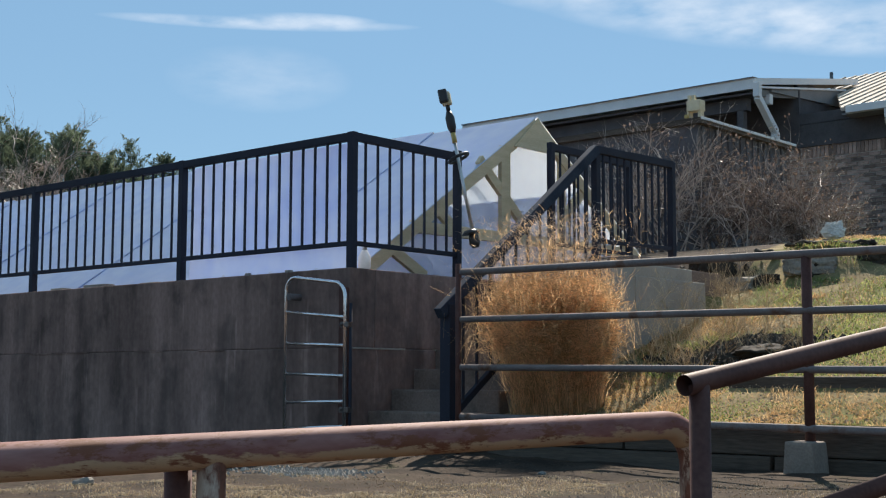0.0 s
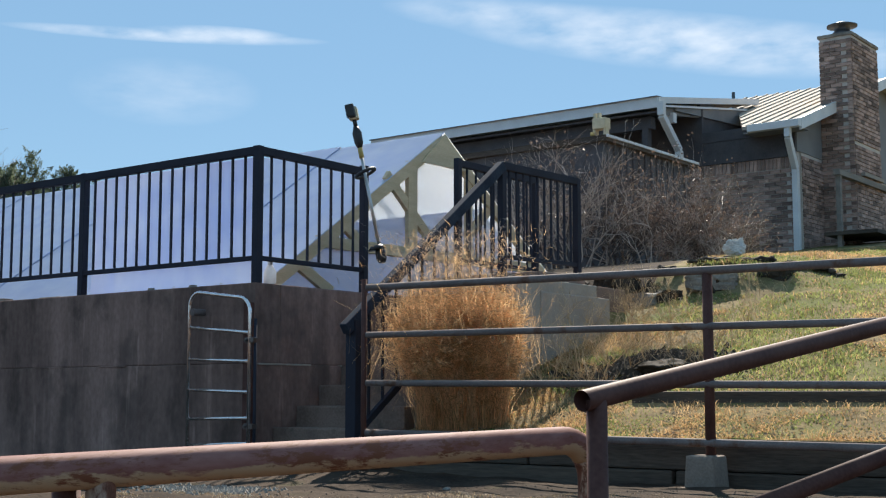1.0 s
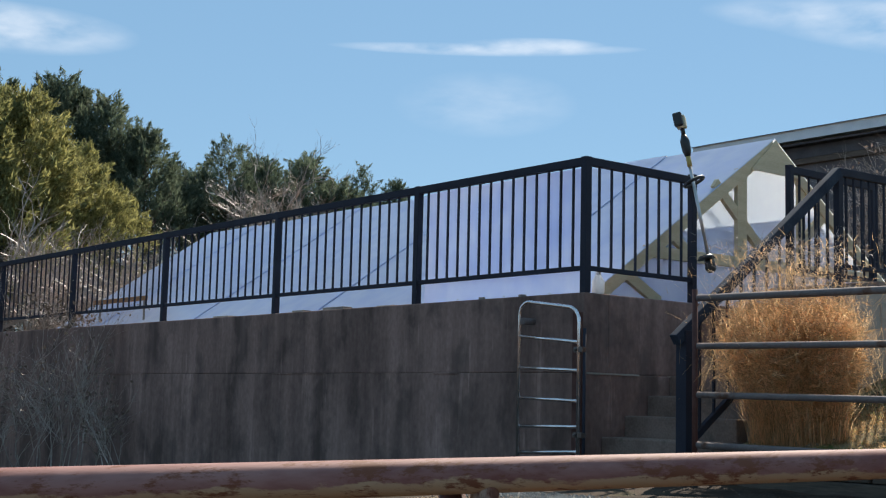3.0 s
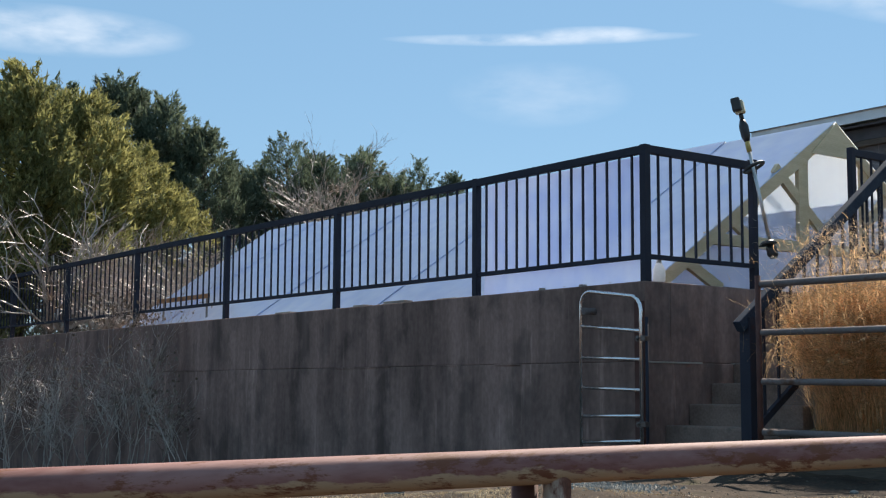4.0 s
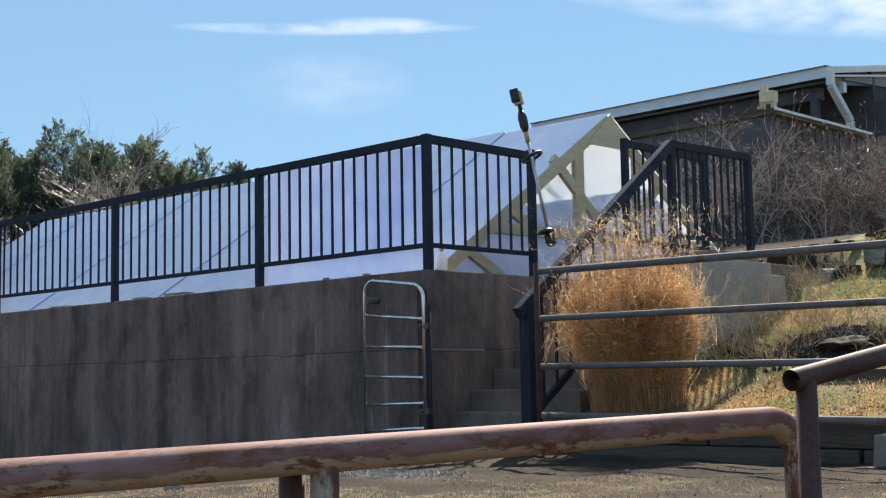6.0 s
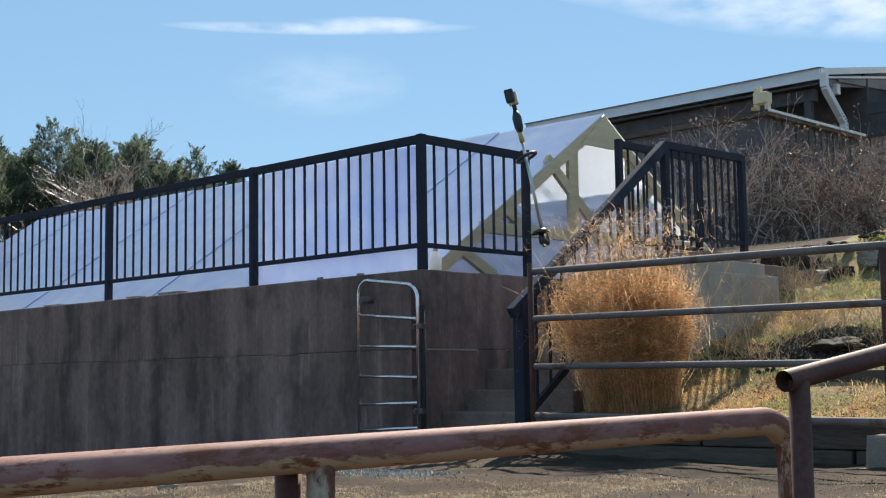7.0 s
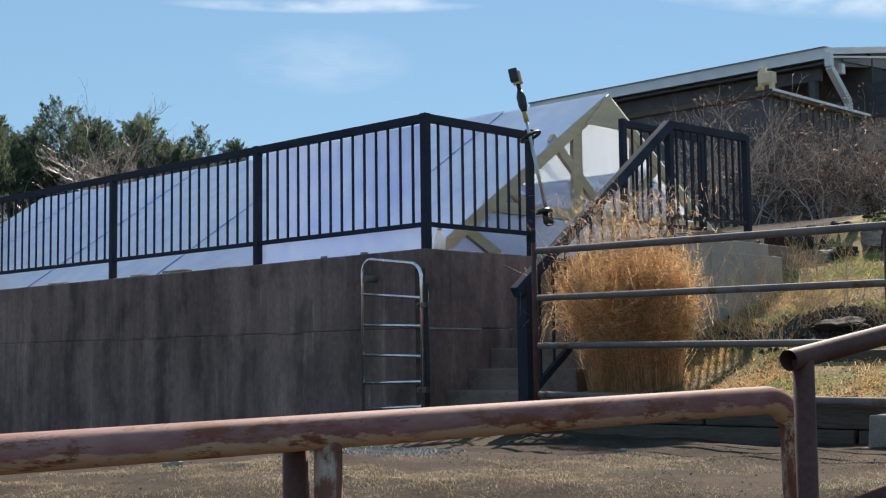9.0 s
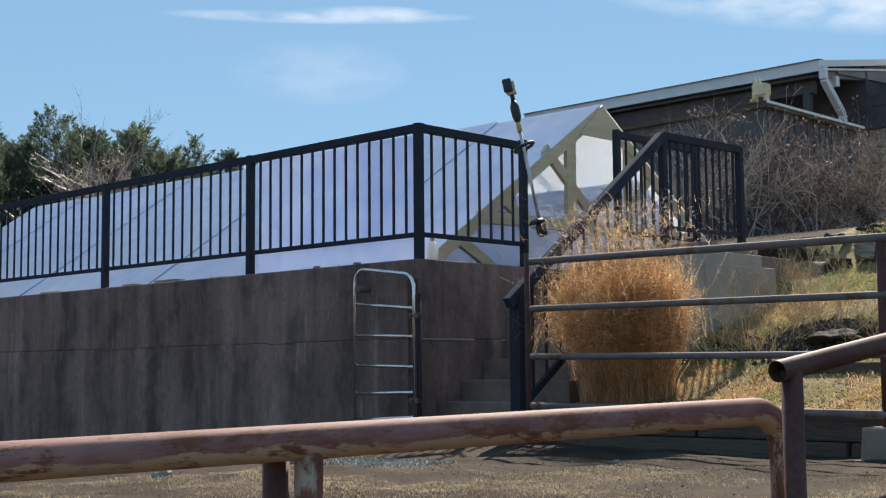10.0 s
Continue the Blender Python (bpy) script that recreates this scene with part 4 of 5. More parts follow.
block("plate", (-0.19, -0.09, 0.03), (-0.10, 0.0, 0.09), YELLOW_PLASTIC, orn, bevel=0.01)

frame_ = thing("orange_board_rack", "orange-brown board on posts behind the railing", "rack")
block("board", (-8.9, 0.36, 2.59), (-7.5, 0.40, 2.64), RUST_BOARD, frame_)
for x in (-8.8, -7.6):
    block("post", (x - 0.009, 0.402, 2.18), (x + 0.009, 0.42, 2.63), GREY_WOOD, frame_)

# ---- timbers, stones, small things on the ground ----
edging = thing("timber_edging", "dark weathered landscape timbers under the pipe fence", "edging", kind="structure")
for k, (x0, x1, z0, z1, y) in enumerate(((1.2, 3.15, 0.92, 1.10, 0.03), (3.17, 5.6, 0.92, 1.10, 0.035), (1.2, 2.2, 1.105, 1.25, 0.05), (2.22, 4.6, 1.105, 1.24, 0.045), (4.62, 7.0, 1.105, 1.24, 0.05))):
    block("timber", (x0, y, z0), (x1, y + 0.16, z1), TIMBER, edging, bevel=0.012)
up_edge = thing("upper_edging", "old dark timber half sunk in the grass", "edging", kind="structure")
block("timber", (2.4, 0.95, 1.36), (4.4, 1.10, 1.53), TIMBER, up_edge, bevel=0.015)
block("timber", (4.43, 0.97, 1.36), (6.8, 1.12, 1.53), TIMBER, up_edge, bevel=0.015)
blk = thing("concrete_block", "rough concrete block under the brown fence post", "block")
bm = bmesh.new()
box(bm, (3.345, -0.20, 1.0), (3.50, -0.02, 1.195), bevel=0.016)
for v in bm.verts:
    if v.co.z < 1.1:
        v.co.x += 0.012 if v.co.x > 3.42 else -0.012
    v.co += Vector((noise.noise(v.co * 30), noise.noise(v.co * 31), noise.noise(v.co * 33))) * 0.006
part("body", bm, BLOCK, blk)
block("footing", (3.30, -0.24, 0.93), (3.54, 0.0, 1.03), BLOCK, blk, bevel=0.02)
pad = block("concrete_pad", (0.25, -0.75, 0.9), (1.0, -0.2, 1.045), STEP_CONCRETE, None, bevel=0.02)
tagged(pad, "low concrete pad at the foot of the steps", "pad")


def rock(name, at, size, seed, mat, label, group="", flat=True, rough=0.04):
    rnd = random.Random(seed)
    bm = bmesh.new()
    bmesh.ops.create_icosphere(bm, subdivisions=4 if max(size) > 0.1 else 2, radius=1)
    off = rnd.uniform(0, 50)
    for v in bm.verts:
        n = noise.noise(v.co * 1.3 + Vector((off, 0, 0))) * 0.4
        v.co = v.co * (1 + n)
        if flat:
            v.co = Vector([max(-0.72, min(0.72, c * 1.15)) for c in v.co])
        else:
            v.co.z = max(-0.75, v.co.z)
        v.co += v.normal * (noise.noise(v.co * 4.5 + Vector((0, off, 0))) * 0.10 + noise.noise(v.co * 11 + Vector((off, off, 0))) * rough)
    bm.transform(pose(*at, 0, 0, rnd.uniform(0, 360)) @ Matrix.Diagonal((*size, 1)))
    ob = part(name, bm, mat)
    return tagged(ob, label, "rock", group)


for i, (x, y, z, sx, sy, sz, mat, tag) in enumerate((
        (0.55, 4.12, 2.42, 0.42, 0.16, 0.22, SOIL, "dark earth clod in the bank"), (1.35, 4.35, 2.45, 0.45, 0.16, 0.20, SOIL, "dark earth clod in the bank"),
        (0.90, 3.92, 2.33, 0.30, 0.16, 0.10, STONE, "grey limestone slab at the foot of the bank"), (1.45, 4.15, 2.50, 0.30, 0.14, 0.12, STONE, "pale grey limestone slab set in the bank"),
        (1.12, 3.95, 2.34, 0.16, 0.16, 0.11, SOIL, "dark earth clod in the bank"), (1.95, 4.55, 2.52, 0.34, 0.18, 0.12, SOIL, "dark earth clod in the bank"))):
    rock("rock", (x, y, z), (sx, sy, sz), i, mat, tag, "rocks in the bank")
for i in range(34):
    rnd = random.Random(700 + i)
    x = -0.1 + 2.5 * (i + rnd.uniform(-0.4, 0.4)) / 34
    y = 4.22 + 0.28 * max(0.0, x - 0.3) + rnd.uniform(-0.05, 0.10)
    rock("clod", (x, y, ground_z(x, y) + rnd.uniform(-0.01, 0.03)), (rnd.uniform(0.05, 0.10), rnd.uniform(0.03, 0.06), rnd.uniform(0.018, 0.035)), 700 + i, SOIL if i % 4 else TIMBER, "black lump of earth and rotten wood on the bank edge", "clods along the bank", flat=False, rough=0.2)
rock("earth_mound", (2.12, 1.8, ground_z(2.12, 1.8) - 0.03), (0.40, 0.22, 0.075), 40, SOIL, "mound of dark bare soil in the grass", flat=False, rough=0.16)
for poly in bpy.data.objects["earth_mound"].data.polygons:
    poly.use_smooth = True
rock("pale_rock", (1.35, 4.85, ground_z(1.35, 4.85) + 0.10), (0.11, 0.05, 0.085), 51, PALE_STONE, "pale crumpled rock among dry grass", flat=False, rough=0.3)
for i in range(16):
    rnd = random.Random(100 + i)
    x, y = rnd.uniform(-3.0, 4.5), rnd.uniform(-3.6, -0.6)
    s = rnd.uniform(0.02, 0.04)
    if math.hypot(x - EYE[0], y - EYE[1]) < 5.6:
        continue
    rock("stone", (x, y, ground_z(x, y) + s * 0.3), (s * 1.4, s, s * 0.7), 100 + i, STONE, "small pale stone lying on bare earth", "stones on the ground", flat=False)


def scatter(name, count, place, size, mat, label, category, seed):
    """Many small loose bits as one mesh."""
    rnd = random.Random(seed)
    vs, fs = [], []
    for _ in range(count):
        x, y, z = place(rnd)
        s = size * rnd.uniform(0.5, 1.5)
        a = rnd.uniform(0, 6.28)
        b = len(vs)
        c, d = math.cos(a) * s, math.sin(a) * s
        vs += [(x + c, y + d, z), (x - d, y + c, z), (x - c, y - d, z), (x + d, y - c, z), (x + rnd.uniform(-0.3, 0.3) * s, y, z + s * 0.9)]
        fs += [(b, b + 1, b + 4), (b + 1, b + 2, b + 4), (b + 2, b + 3, b + 4), (b + 3, b, b + 4)]
    return tagged(mesh_object(name, vs, fs, mat), label, category, kind="stuff")


def gravel_at(rnd):
    x, y = rnd.gauss(1.59, 0.15), rnd.gauss(-1.87, 0.15)
    return x, y, ground_z(x, y)


scatter("gravel", 700, gravel_at, 0.011, STONE, "patch of crushed pale grey gravel by the gate", "gravel", 5)


def clod_at(rnd):
    x, y = rnd.gauss(2.12, 0.30), rnd.gauss(1.75, 0.20)
    return x, y, ground_z(x, y) + max(0, 0.09 - 0.25 * ((x - 2.12) ** 2 + (y - 1.8) ** 2) ** 0.5)


def leaf_at(rnd):
    while True:
        x, y = rnd.uniform(1.1, 5.5), 0.2 + 6 * rnd.random() ** 1.6
        if noise.noise((x * 1.6, y * 1.6, 31)) > rnd.uniform(-0.3, 0.4):
            return x, y, ground_z(x, y) + rnd.uniform(0.005, 0.04)


def crumb_at(rnd):
    while True:
        x, y = rnd.uniform(-2.0, 5.2), rnd.uniform(-4.2, -0.25)
        if math.hypot(x - EYE[0], y - EYE[1]) > 4.0 and noise.noise((x * 1.8, y * 1.8, 61)) > rnd.uniform(-0.5, 0.5):
            return x, y, ground_z(x, y) - 0.002


scatter("earth_crumbs", 3000, crumb_at, 0.006, TIMBER, "crumbs of dry earth and grit on the bare ground", "earth", 8)
scatter("soil_clods", 1100, clod_at, 0.028, SOIL, "loose clods of dark soil over the mound", "soil", 6)
scatter("fallen_leaves", 3500, leaf_at, 0.008, LITTER, "curled dry leaves lying in the grass of the slope", "leaves", 7)


# ---- grass ----
def blades(name, count, place, height, width, lean, mat, label, category, seed):
    """Many single blades as one mesh; place(rnd) gives x, y, z and a factor of height, or None."""
    rnd = random.Random(seed)
    vs, fs = [], []
    while count > 0:
        count -= 1
        p = place(rnd)
        if p is None:
            continue
        x, y, z, k = p
        h, a, b = height * k * rnd.uniform(0.5, 1.3), rnd.uniform(0, 6.28), rnd.uniform(0, 6.28)
        w = width * rnd.uniform(0.6, 1.3)
        l = lean * h * rnd.uniform(0.1, 1)
        i = len(vs)
        c, s = math.cos(a) * w, math.sin(a) * w
        lx, ly = math.cos(b) * l, math.sin(b) * l
        vs += [(x - c, y - s, z - 0.01), (x + c, y + s, z - 0.01), (x + c * 0.7 + lx * 0.35, y + s * 0.7 + ly * 0.35, z + h * 0.6), (x - c * 0.7 + lx * 0.35, y - s * 0.7 + ly * 0.35, z + h * 0.6), (x + lx, y + ly, z + h)]
        fs += [(i, i + 1, i + 2, i + 3), (i + 3, i + 2, i + 4)]
    return tagged(mesh_object(name, vs, fs, mat), label, category, kind="stuff")


def hill_spot(rnd, green_share):
    y = 0.25 + 13.5 * rnd.random() ** 1.9
    x0, x1 = 1.15 - 0.28 * max(0, y - 4), 6.4 - 0.22 * y
    x = rnd.uniform(x0, x1)
    if y < 2.9 and x < 1.15:
        return None
    g = noise.noise((x * 0.55, y * 0.55, 7)) + 0.5 * noise.noise((x * 1.7, y * 1.7, 2))
    if (g > (-0.12 if y > 0.9 else 0.05)) != green_share and rnd.random() > 0.16:
        return None
    if 0.9 < y < 1.15 and x > 2.4:
        return None
    k = 1.0 + 0.9 * noise.noise((x * 1.1, y * 1.1, 11))
    if y < 0.95:
        k *= 0.36
    k *= 0.75 + 0.6 * noise.noise((x * 3.1, y * 3.1, 5))
    if y < 0.9 and noise.noise((x * 2.9, y * 2.9, 25)) > 0.02 and rnd.random() < 0.8:
        return None
    if noise.noise((x * 2.3, y * 2.3, 15)) > 0.25 and rnd.random() < 0.8:
        return None
    return x, y, ground_z(x, y), max(0.22, k)


blades("dry_hill_grass", 190000, lambda r: hill_spot(r, False), 0.036, 0.0034, 2.0, STRAW, "short dry straw-coloured grass on the slope", "grass", 21)
blades("green_hill_grass", 140000, lambda r: hill_spot(r, True), 0.034, 0.0036, 2.0, GREEN_GRASS, "short green winter grass on the slope", "grass", 22)


def tuft_spot(rnd):
    x, y = rnd.uniform(1.2, 6.5), rnd.uniform(0.22, 0.92)
    if noise.noise((x * 2.5, y * 2.5, 9)) < rnd.uniform(-0.5, 0.3):
        return None
    return x, y, ground_z(x, y), 1.0


blades("dry_tufts", 9000, tuft_spot, 0.032, 0.002, 2.4, STRAW, "dry orange-brown grass tufts behind the fence", "grass", 24)


def litter_spot(rnd):
    x, y = rnd.uniform(-3.0, 5.6), rnd.uniform(-4.6, -0.3)
    d = math.hypot(x - EYE[0], y - EYE[1])
    if d < 4.2 or d > 9:
        return None
    near = 2.2 * (6.55 - d)
    if min(near, 0.9) + 1.9 * noise.noise((x * 1.3, y * 1.3, 4)) + 1.5 * noise.noise((x * 4.2, y * 4.2, 14)) < rnd.uniform(0.2, 1.9):
        return None
    return x, y, ground_z(x, y) + 0.003, 0.5


blades("straw_litter", 120000, litter_spot, 0.007, 0.0014, 9.0, LITTER, "loose straw litter on the bare earth", "straw", 23)


def straw_spot(rnd):
    x, y = rnd.uniform(-1.5, 5.6), rnd.uniform(-4.6, -1.0)
    d = math.hypot(x - EYE[0], y - EYE[1])
    if d < 4.2 or d > 7.2:
        return None
    if noise.noise((x * 0.9, y * 0.9, 44)) + 0.6 * noise.noise((x * 2.7, y * 2.7, 45)) - 0.5 * max(0, d - 5.6) < rnd.uniform(-0.15, 0.3):
        return None
    return x, y, ground_z(x, y) + 0.004, rnd.uniform(0.5, 1.2)


blades("pale_straw", 170000, straw_spot, 0.006, 0.0013, 9.0, PALE_STRAW, "scattered pale straws on the brown earth", "straw", 27)


# ---- golden ornamental grass ----
def stems(name, count, base, base_r, top_r, height, width, mat, seed, parent, droop=0.25, wild=0.022):
    rnd = random.Random(seed)
    vs, fs = [], []
    for _ in range(count):
        a, r = rnd.uniform(0, 6.28), math.sqrt(rnd.random())
        bx, by = base[0] + math.cos(a) * r * base_r[0], base[1] + math.sin(a) * r * base_r[1]
        bz = ground_z(bx, by) - 0.01 + rnd.uniform(0, 0.03)
        h = height * rnd.uniform(0.55, 1.05) * (1 - 0.25 * r * r)
        ta = a + rnd.gauss(0, 0.5)
        tx, ty = bx + math.cos(ta) * top_r * rnd.uniform(0.1, 1), by + math.sin(ta) * top_r * rnd.uniform(0.1, 1)
        b2 = rnd.uniform(0, 6.28)
        c, s = math.cos(b2) * width, math.sin(b2) * width
        i = len(vs)
        n, wx, wy = 7, 0.0, 0.0
        for k in range(n):
            f = k / (n - 1)
            x, y = bx + (tx - bx) * f ** 1.8, by + (ty - by) * f ** 1.8
            z = bz - 0.02 + h * (f - droop * f ** 4 * rnd.random())
            wx, wy = wx + rnd.gauss(0, 0.004 + wild * f), wy + rnd.gauss(0, 0.004 + wild * f)
            x, y, z = x + wx, y + wy, z + rnd.gauss(0, wild * 0.8 * f)
            w = 1 - 0.7 * f
            vs += [(x - c * w, y - s * w, z), (x + c * w, y + s * w, z)]
            if k:
                j = i + 2 * k
                fs.append((j - 2, j - 1, j + 1, j))
        for _q in range(44):
            f = 0.25 + 0.75 * rnd.random() ** 0.8
            x, y = bx + (tx - bx) * f ** 1.8, by + (ty - by) * f ** 1.8
            z = bz + h * f * (1 - droop * 0.5 * f ** 3)
            l = rnd.uniform(0.006, 0.026) * (0.5 + f)
            dx, dy, dz = rnd.gauss(0, l), rnd.gauss(0, l), rnd.gauss(0.2 * l, l)
            j = len(vs)
            vs += [(x, y, z), (x + dx + 0.004, y + dy, z + dz), (x + dx * 0.5, y + dy * 0.5 + 0.005, z + dz * 0.5 + 0.006)]
            fs.append((j, j + 1, j + 2))
    return mesh_object(name, vs, fs, mat, parent)


clump = thing("ornamental_grass", "tall clump of golden dry ornamental grass by the stairs", "grass")
gz0 = ground_z(1.5, 0.55)
stems("inner_tuft", 4600, (1.47, 0.47, gz0), (0.29, 0.20), 0.11, 0.98, 0.0019, GOLD_GRASS, 31, clump, 0.35, 0.045)
stems("outer_tuft", 2000, (1.36, 0.47, gz0), (0.27, 0.20), 0.34, 1.34, 0.0014, GOLD_GRASS, 32, clump, 0.7, 0.09)


def curls(name, count, mat, seed, parent, low, high):
    """Short curled dry leaves and seed stalks about the clump's loose top."""
    rnd = random.Random(seed)
    vs, fs = [], []
    for _ in range(count):
        f = rnd.random() ** 1.4
        spread = 0.30 + 0.16 * f
        p = Vector((1.40 - 0.06 * f + rnd.gauss(0, spread * 0.62), 0.48 + rnd.gauss(0, 0.17), gz0 + low + (high - low) * f))
        d = Vector((rnd.gauss(0, 1), rnd.gauss(0, 1), rnd.gauss(0.5, 0.7))).normalized()
        turn = Vector((rnd.gauss(0, 1), rnd.gauss(0, 1), rnd.gauss(0, 1))).normalized()
        step, w = rnd.uniform(0.008, 0.020), rnd.uniform(0.0009, 0.0017)
        side = d.orthogonal().normalized() * w
        i = len(vs)
        for k in range(5):
            a = side * (1 - 0.18 * k)
            vs += [tuple(p - a), tuple(p + a)]
            if k:
                j = i + 2 * k
                fs.append((j - 2, j - 1, j + 1, j))
            p = p + d * step
            d = (d + turn * 0.45).normalized()
    return mesh_object(name, vs, fs, mat, parent)


curls("seed_heads", 2000, GOLD_GRASS, 33, clump, 0.70, 1.22)
curls("dry_curls", 2200, TWIG, 34, clump, 0.80, 1.26)


# ---- twiggy bushes ----
def grow(bm_v, bm_f, rnd, p, d, length, radius, level, spread, tips):
    """Adds a bent three-sided twig and its side twigs."""
    n = 3
    pts = [p]
    for k in range(n):
        d = (d + Vector((rnd.gauss(0, 0.24), rnd.gauss(0, 0.24), rnd.gauss(0.03, 0.16)))).normalized()
        pts.append(pts[-1] + d * length / n)
    i0 = len(bm_v)
    x = d.orthogonal().normalized()
    y = d.cross(x)
    for k, q in enumerate(pts):
        r = radius * (1 - 0.55 * k / n)
        for a in (0, 2.094, 4.189):
            v = q + r * (x * math.cos(a) + y * math.sin(a))
            bm_v.append((v.x, v.y, v.z))
    for k in range(n):
        for a in range(3):
            b = i0 + 3 * k
            bm_f.append((b + a, b + (a + 1) % 3, b + 3 + (a + 1) % 3, b + 3 + a))
    tips.append(pts[-1])
    if level == 0:
        return
    for _ in range(rnd.randint(3, 4)):
        k = rnd.randint(1, n)
        side = Vector((rnd.gauss(0, 1), rnd.gauss(0, 1), rnd.gauss(0.2, 0.6))).normalized()
        grow(bm_v, bm_f, rnd, pts[k], (d + side * spread).normalized(), length * rnd.uniform(0.5, 0.75), radius * 0.55, level - 1, spread, tips)


def bush(name, at, stems_n, length, radius, level, spread, seed, label, leaves=0, leaf=0.03, fan=0.55, category="bush", mat=None, leaf_mat=None):
    rnd = random.Random(seed)
    root = thing(name, label, category, at=(0, 0, 0))
    vs, fs, tips = [], [], []
    for _ in range(stems_n):
        p = Vector(at) + Vector((rnd.gauss(0, 0.12), rnd.gauss(0, 0.12), -0.03))
        d = Vector((rnd.gauss(0, fan), rnd.gauss(0, fan), 1)).normalized()
        grow(vs, fs, rnd, p, d, length * rnd.uniform(0.6, 1.1), radius, level, spread, tips)
    mesh_object("twig_mass", vs, fs, mat or TWIG, root)
    if leaves:
        lv, lf = [], []
        for _ in range(leaves):
            t = rnd.choice(tips) + Vector((rnd.gauss(0, 0.05), rnd.gauss(0, 0.05), rnd.gauss(0, 0.05)))
            u = Vector((rnd.gauss(0, 1), rnd.gauss(0, 1), rnd.gauss(0, 1))).normalized() * leaf * rnd.uniform(0.5, 1.3)
            w = u.orthogonal() * 0.45
            i = len(lv)
            lv += [tuple(t - u), tuple(t + w), tuple(t + u), tuple(t - w)]
            lf.append((i, i + 1, i + 2, i + 3))
        mesh_object("foliage", lv, lf, leaf_mat or DEAD_LEAF, root)
    return root


def gat(x, y):
    return (x, y, ground_z(x, y))


for i, (x, y, n, L) in enumerate(((-2.2, 6.5, 9, 1.0), (-1.75, 6.75, 9, 0.98), (-1.3, 6.6, 8, 0.85))):
    bush("bare_bush", gat(x, y), n, L, 0.012, 3, 0.8, 60 + i, "bare grey twiggy bush beside the landing", 120, 0.013, 0.25)
for i, (x, y, n, L) in enumerate(((-1.2, 7.3, 6, 0.80), (-0.75, 7.5, 7, 0.85), (-0.25, 7.6, 7, 0.72), (0.05, 7.5, 6, 0.5), (-0.5, 7.0, 6, 0.5), (0.2, 7.2, 5, 0.38))):
    bush("brown_bush", gat(x, y), n + 1, L, 0.011, 3, 0.95, 80 + i, "twiggy shrub with clinging dry brown leaves", 900, 0.015, 0.45)
# added dark twigs that stand for the shaded gaps in the bushes
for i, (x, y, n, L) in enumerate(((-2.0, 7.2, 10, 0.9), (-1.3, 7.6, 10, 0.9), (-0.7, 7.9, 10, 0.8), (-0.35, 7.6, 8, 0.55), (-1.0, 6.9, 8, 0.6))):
    bush("bush_shade_fill", gat(x, y), n, L, 0.012, 3, 1.0, 400 + i, "dark twig filler standing in for the shaded depth of the brown bushes", 500, 0.022, 0.45, "bush", TWIG_SHADED, DEAD_LEAF)
for i, (x, y, L) in enumerate(((-6.6, -0.35, 0.6), (-7.2, -0.3, 1.0), (-7.8, -0.35, 1.2), (-8.5, -0.35, 1.3), (-9.2, -0.45, 1.0), (-10.0, -0.6, 1.1), (-10.9, -0.7, 1.2), (-8.7, -0.9, 0.8), (-11.5, -1.0, 1.1), (-9.6, -1.1, 0.9))):
    bush("dead_weeds", gat(x, y), 5, L, 0.008, 3, 0.55, 120 + i, "dead brown weeds standing against the wall", 130, 0.022, 0.2, "weeds", TWIG, WEED_LEAF)
for i, (x, y) in enumerate(((-9.35, 0.10), (-9.05, 0.06), (-8.8, 0.10))):
    vine = bush("dead_vine", (x, y, TOP), 7, 0.26, 0.006, 3, 1.0, 520 + i, "dead brown vine tangled over the wall top", 140, 0.026, 0.8, "vine", TWIG, WEED_LEAF)
    for tangle in vine.children:
        tagged(tangle, kind="stuff")
for i, (x, y, L) in enumerate(((2.0, 1.72, 0.2), (2.3, 1.85, 0.2), (1.32, 1.5, 0.34), (1.55, 1.3, 0.3), (1.85, 2.3, 0.3), (1.3, 2.2, 0.36), (2.4, 2.2, 0.22), (1.7, 1.8, 0.28), (1.45, 2.8, 0.3), (1.25, 3.2, 0.3), (2.0, 1.3, 0.22), (1.6, 2.5, 0.26), (2.6, 1.6, 0.2), (2.3, 3.0, 0.22))):
    bush("dry_weeds", gat(x, y), 8, L, 0.004, 3, 0.8, 160 + i, "pale dry weeds in the grass below the cheek wall", 0, 0.012, 0.4, "weeds", PALE_STRAW)


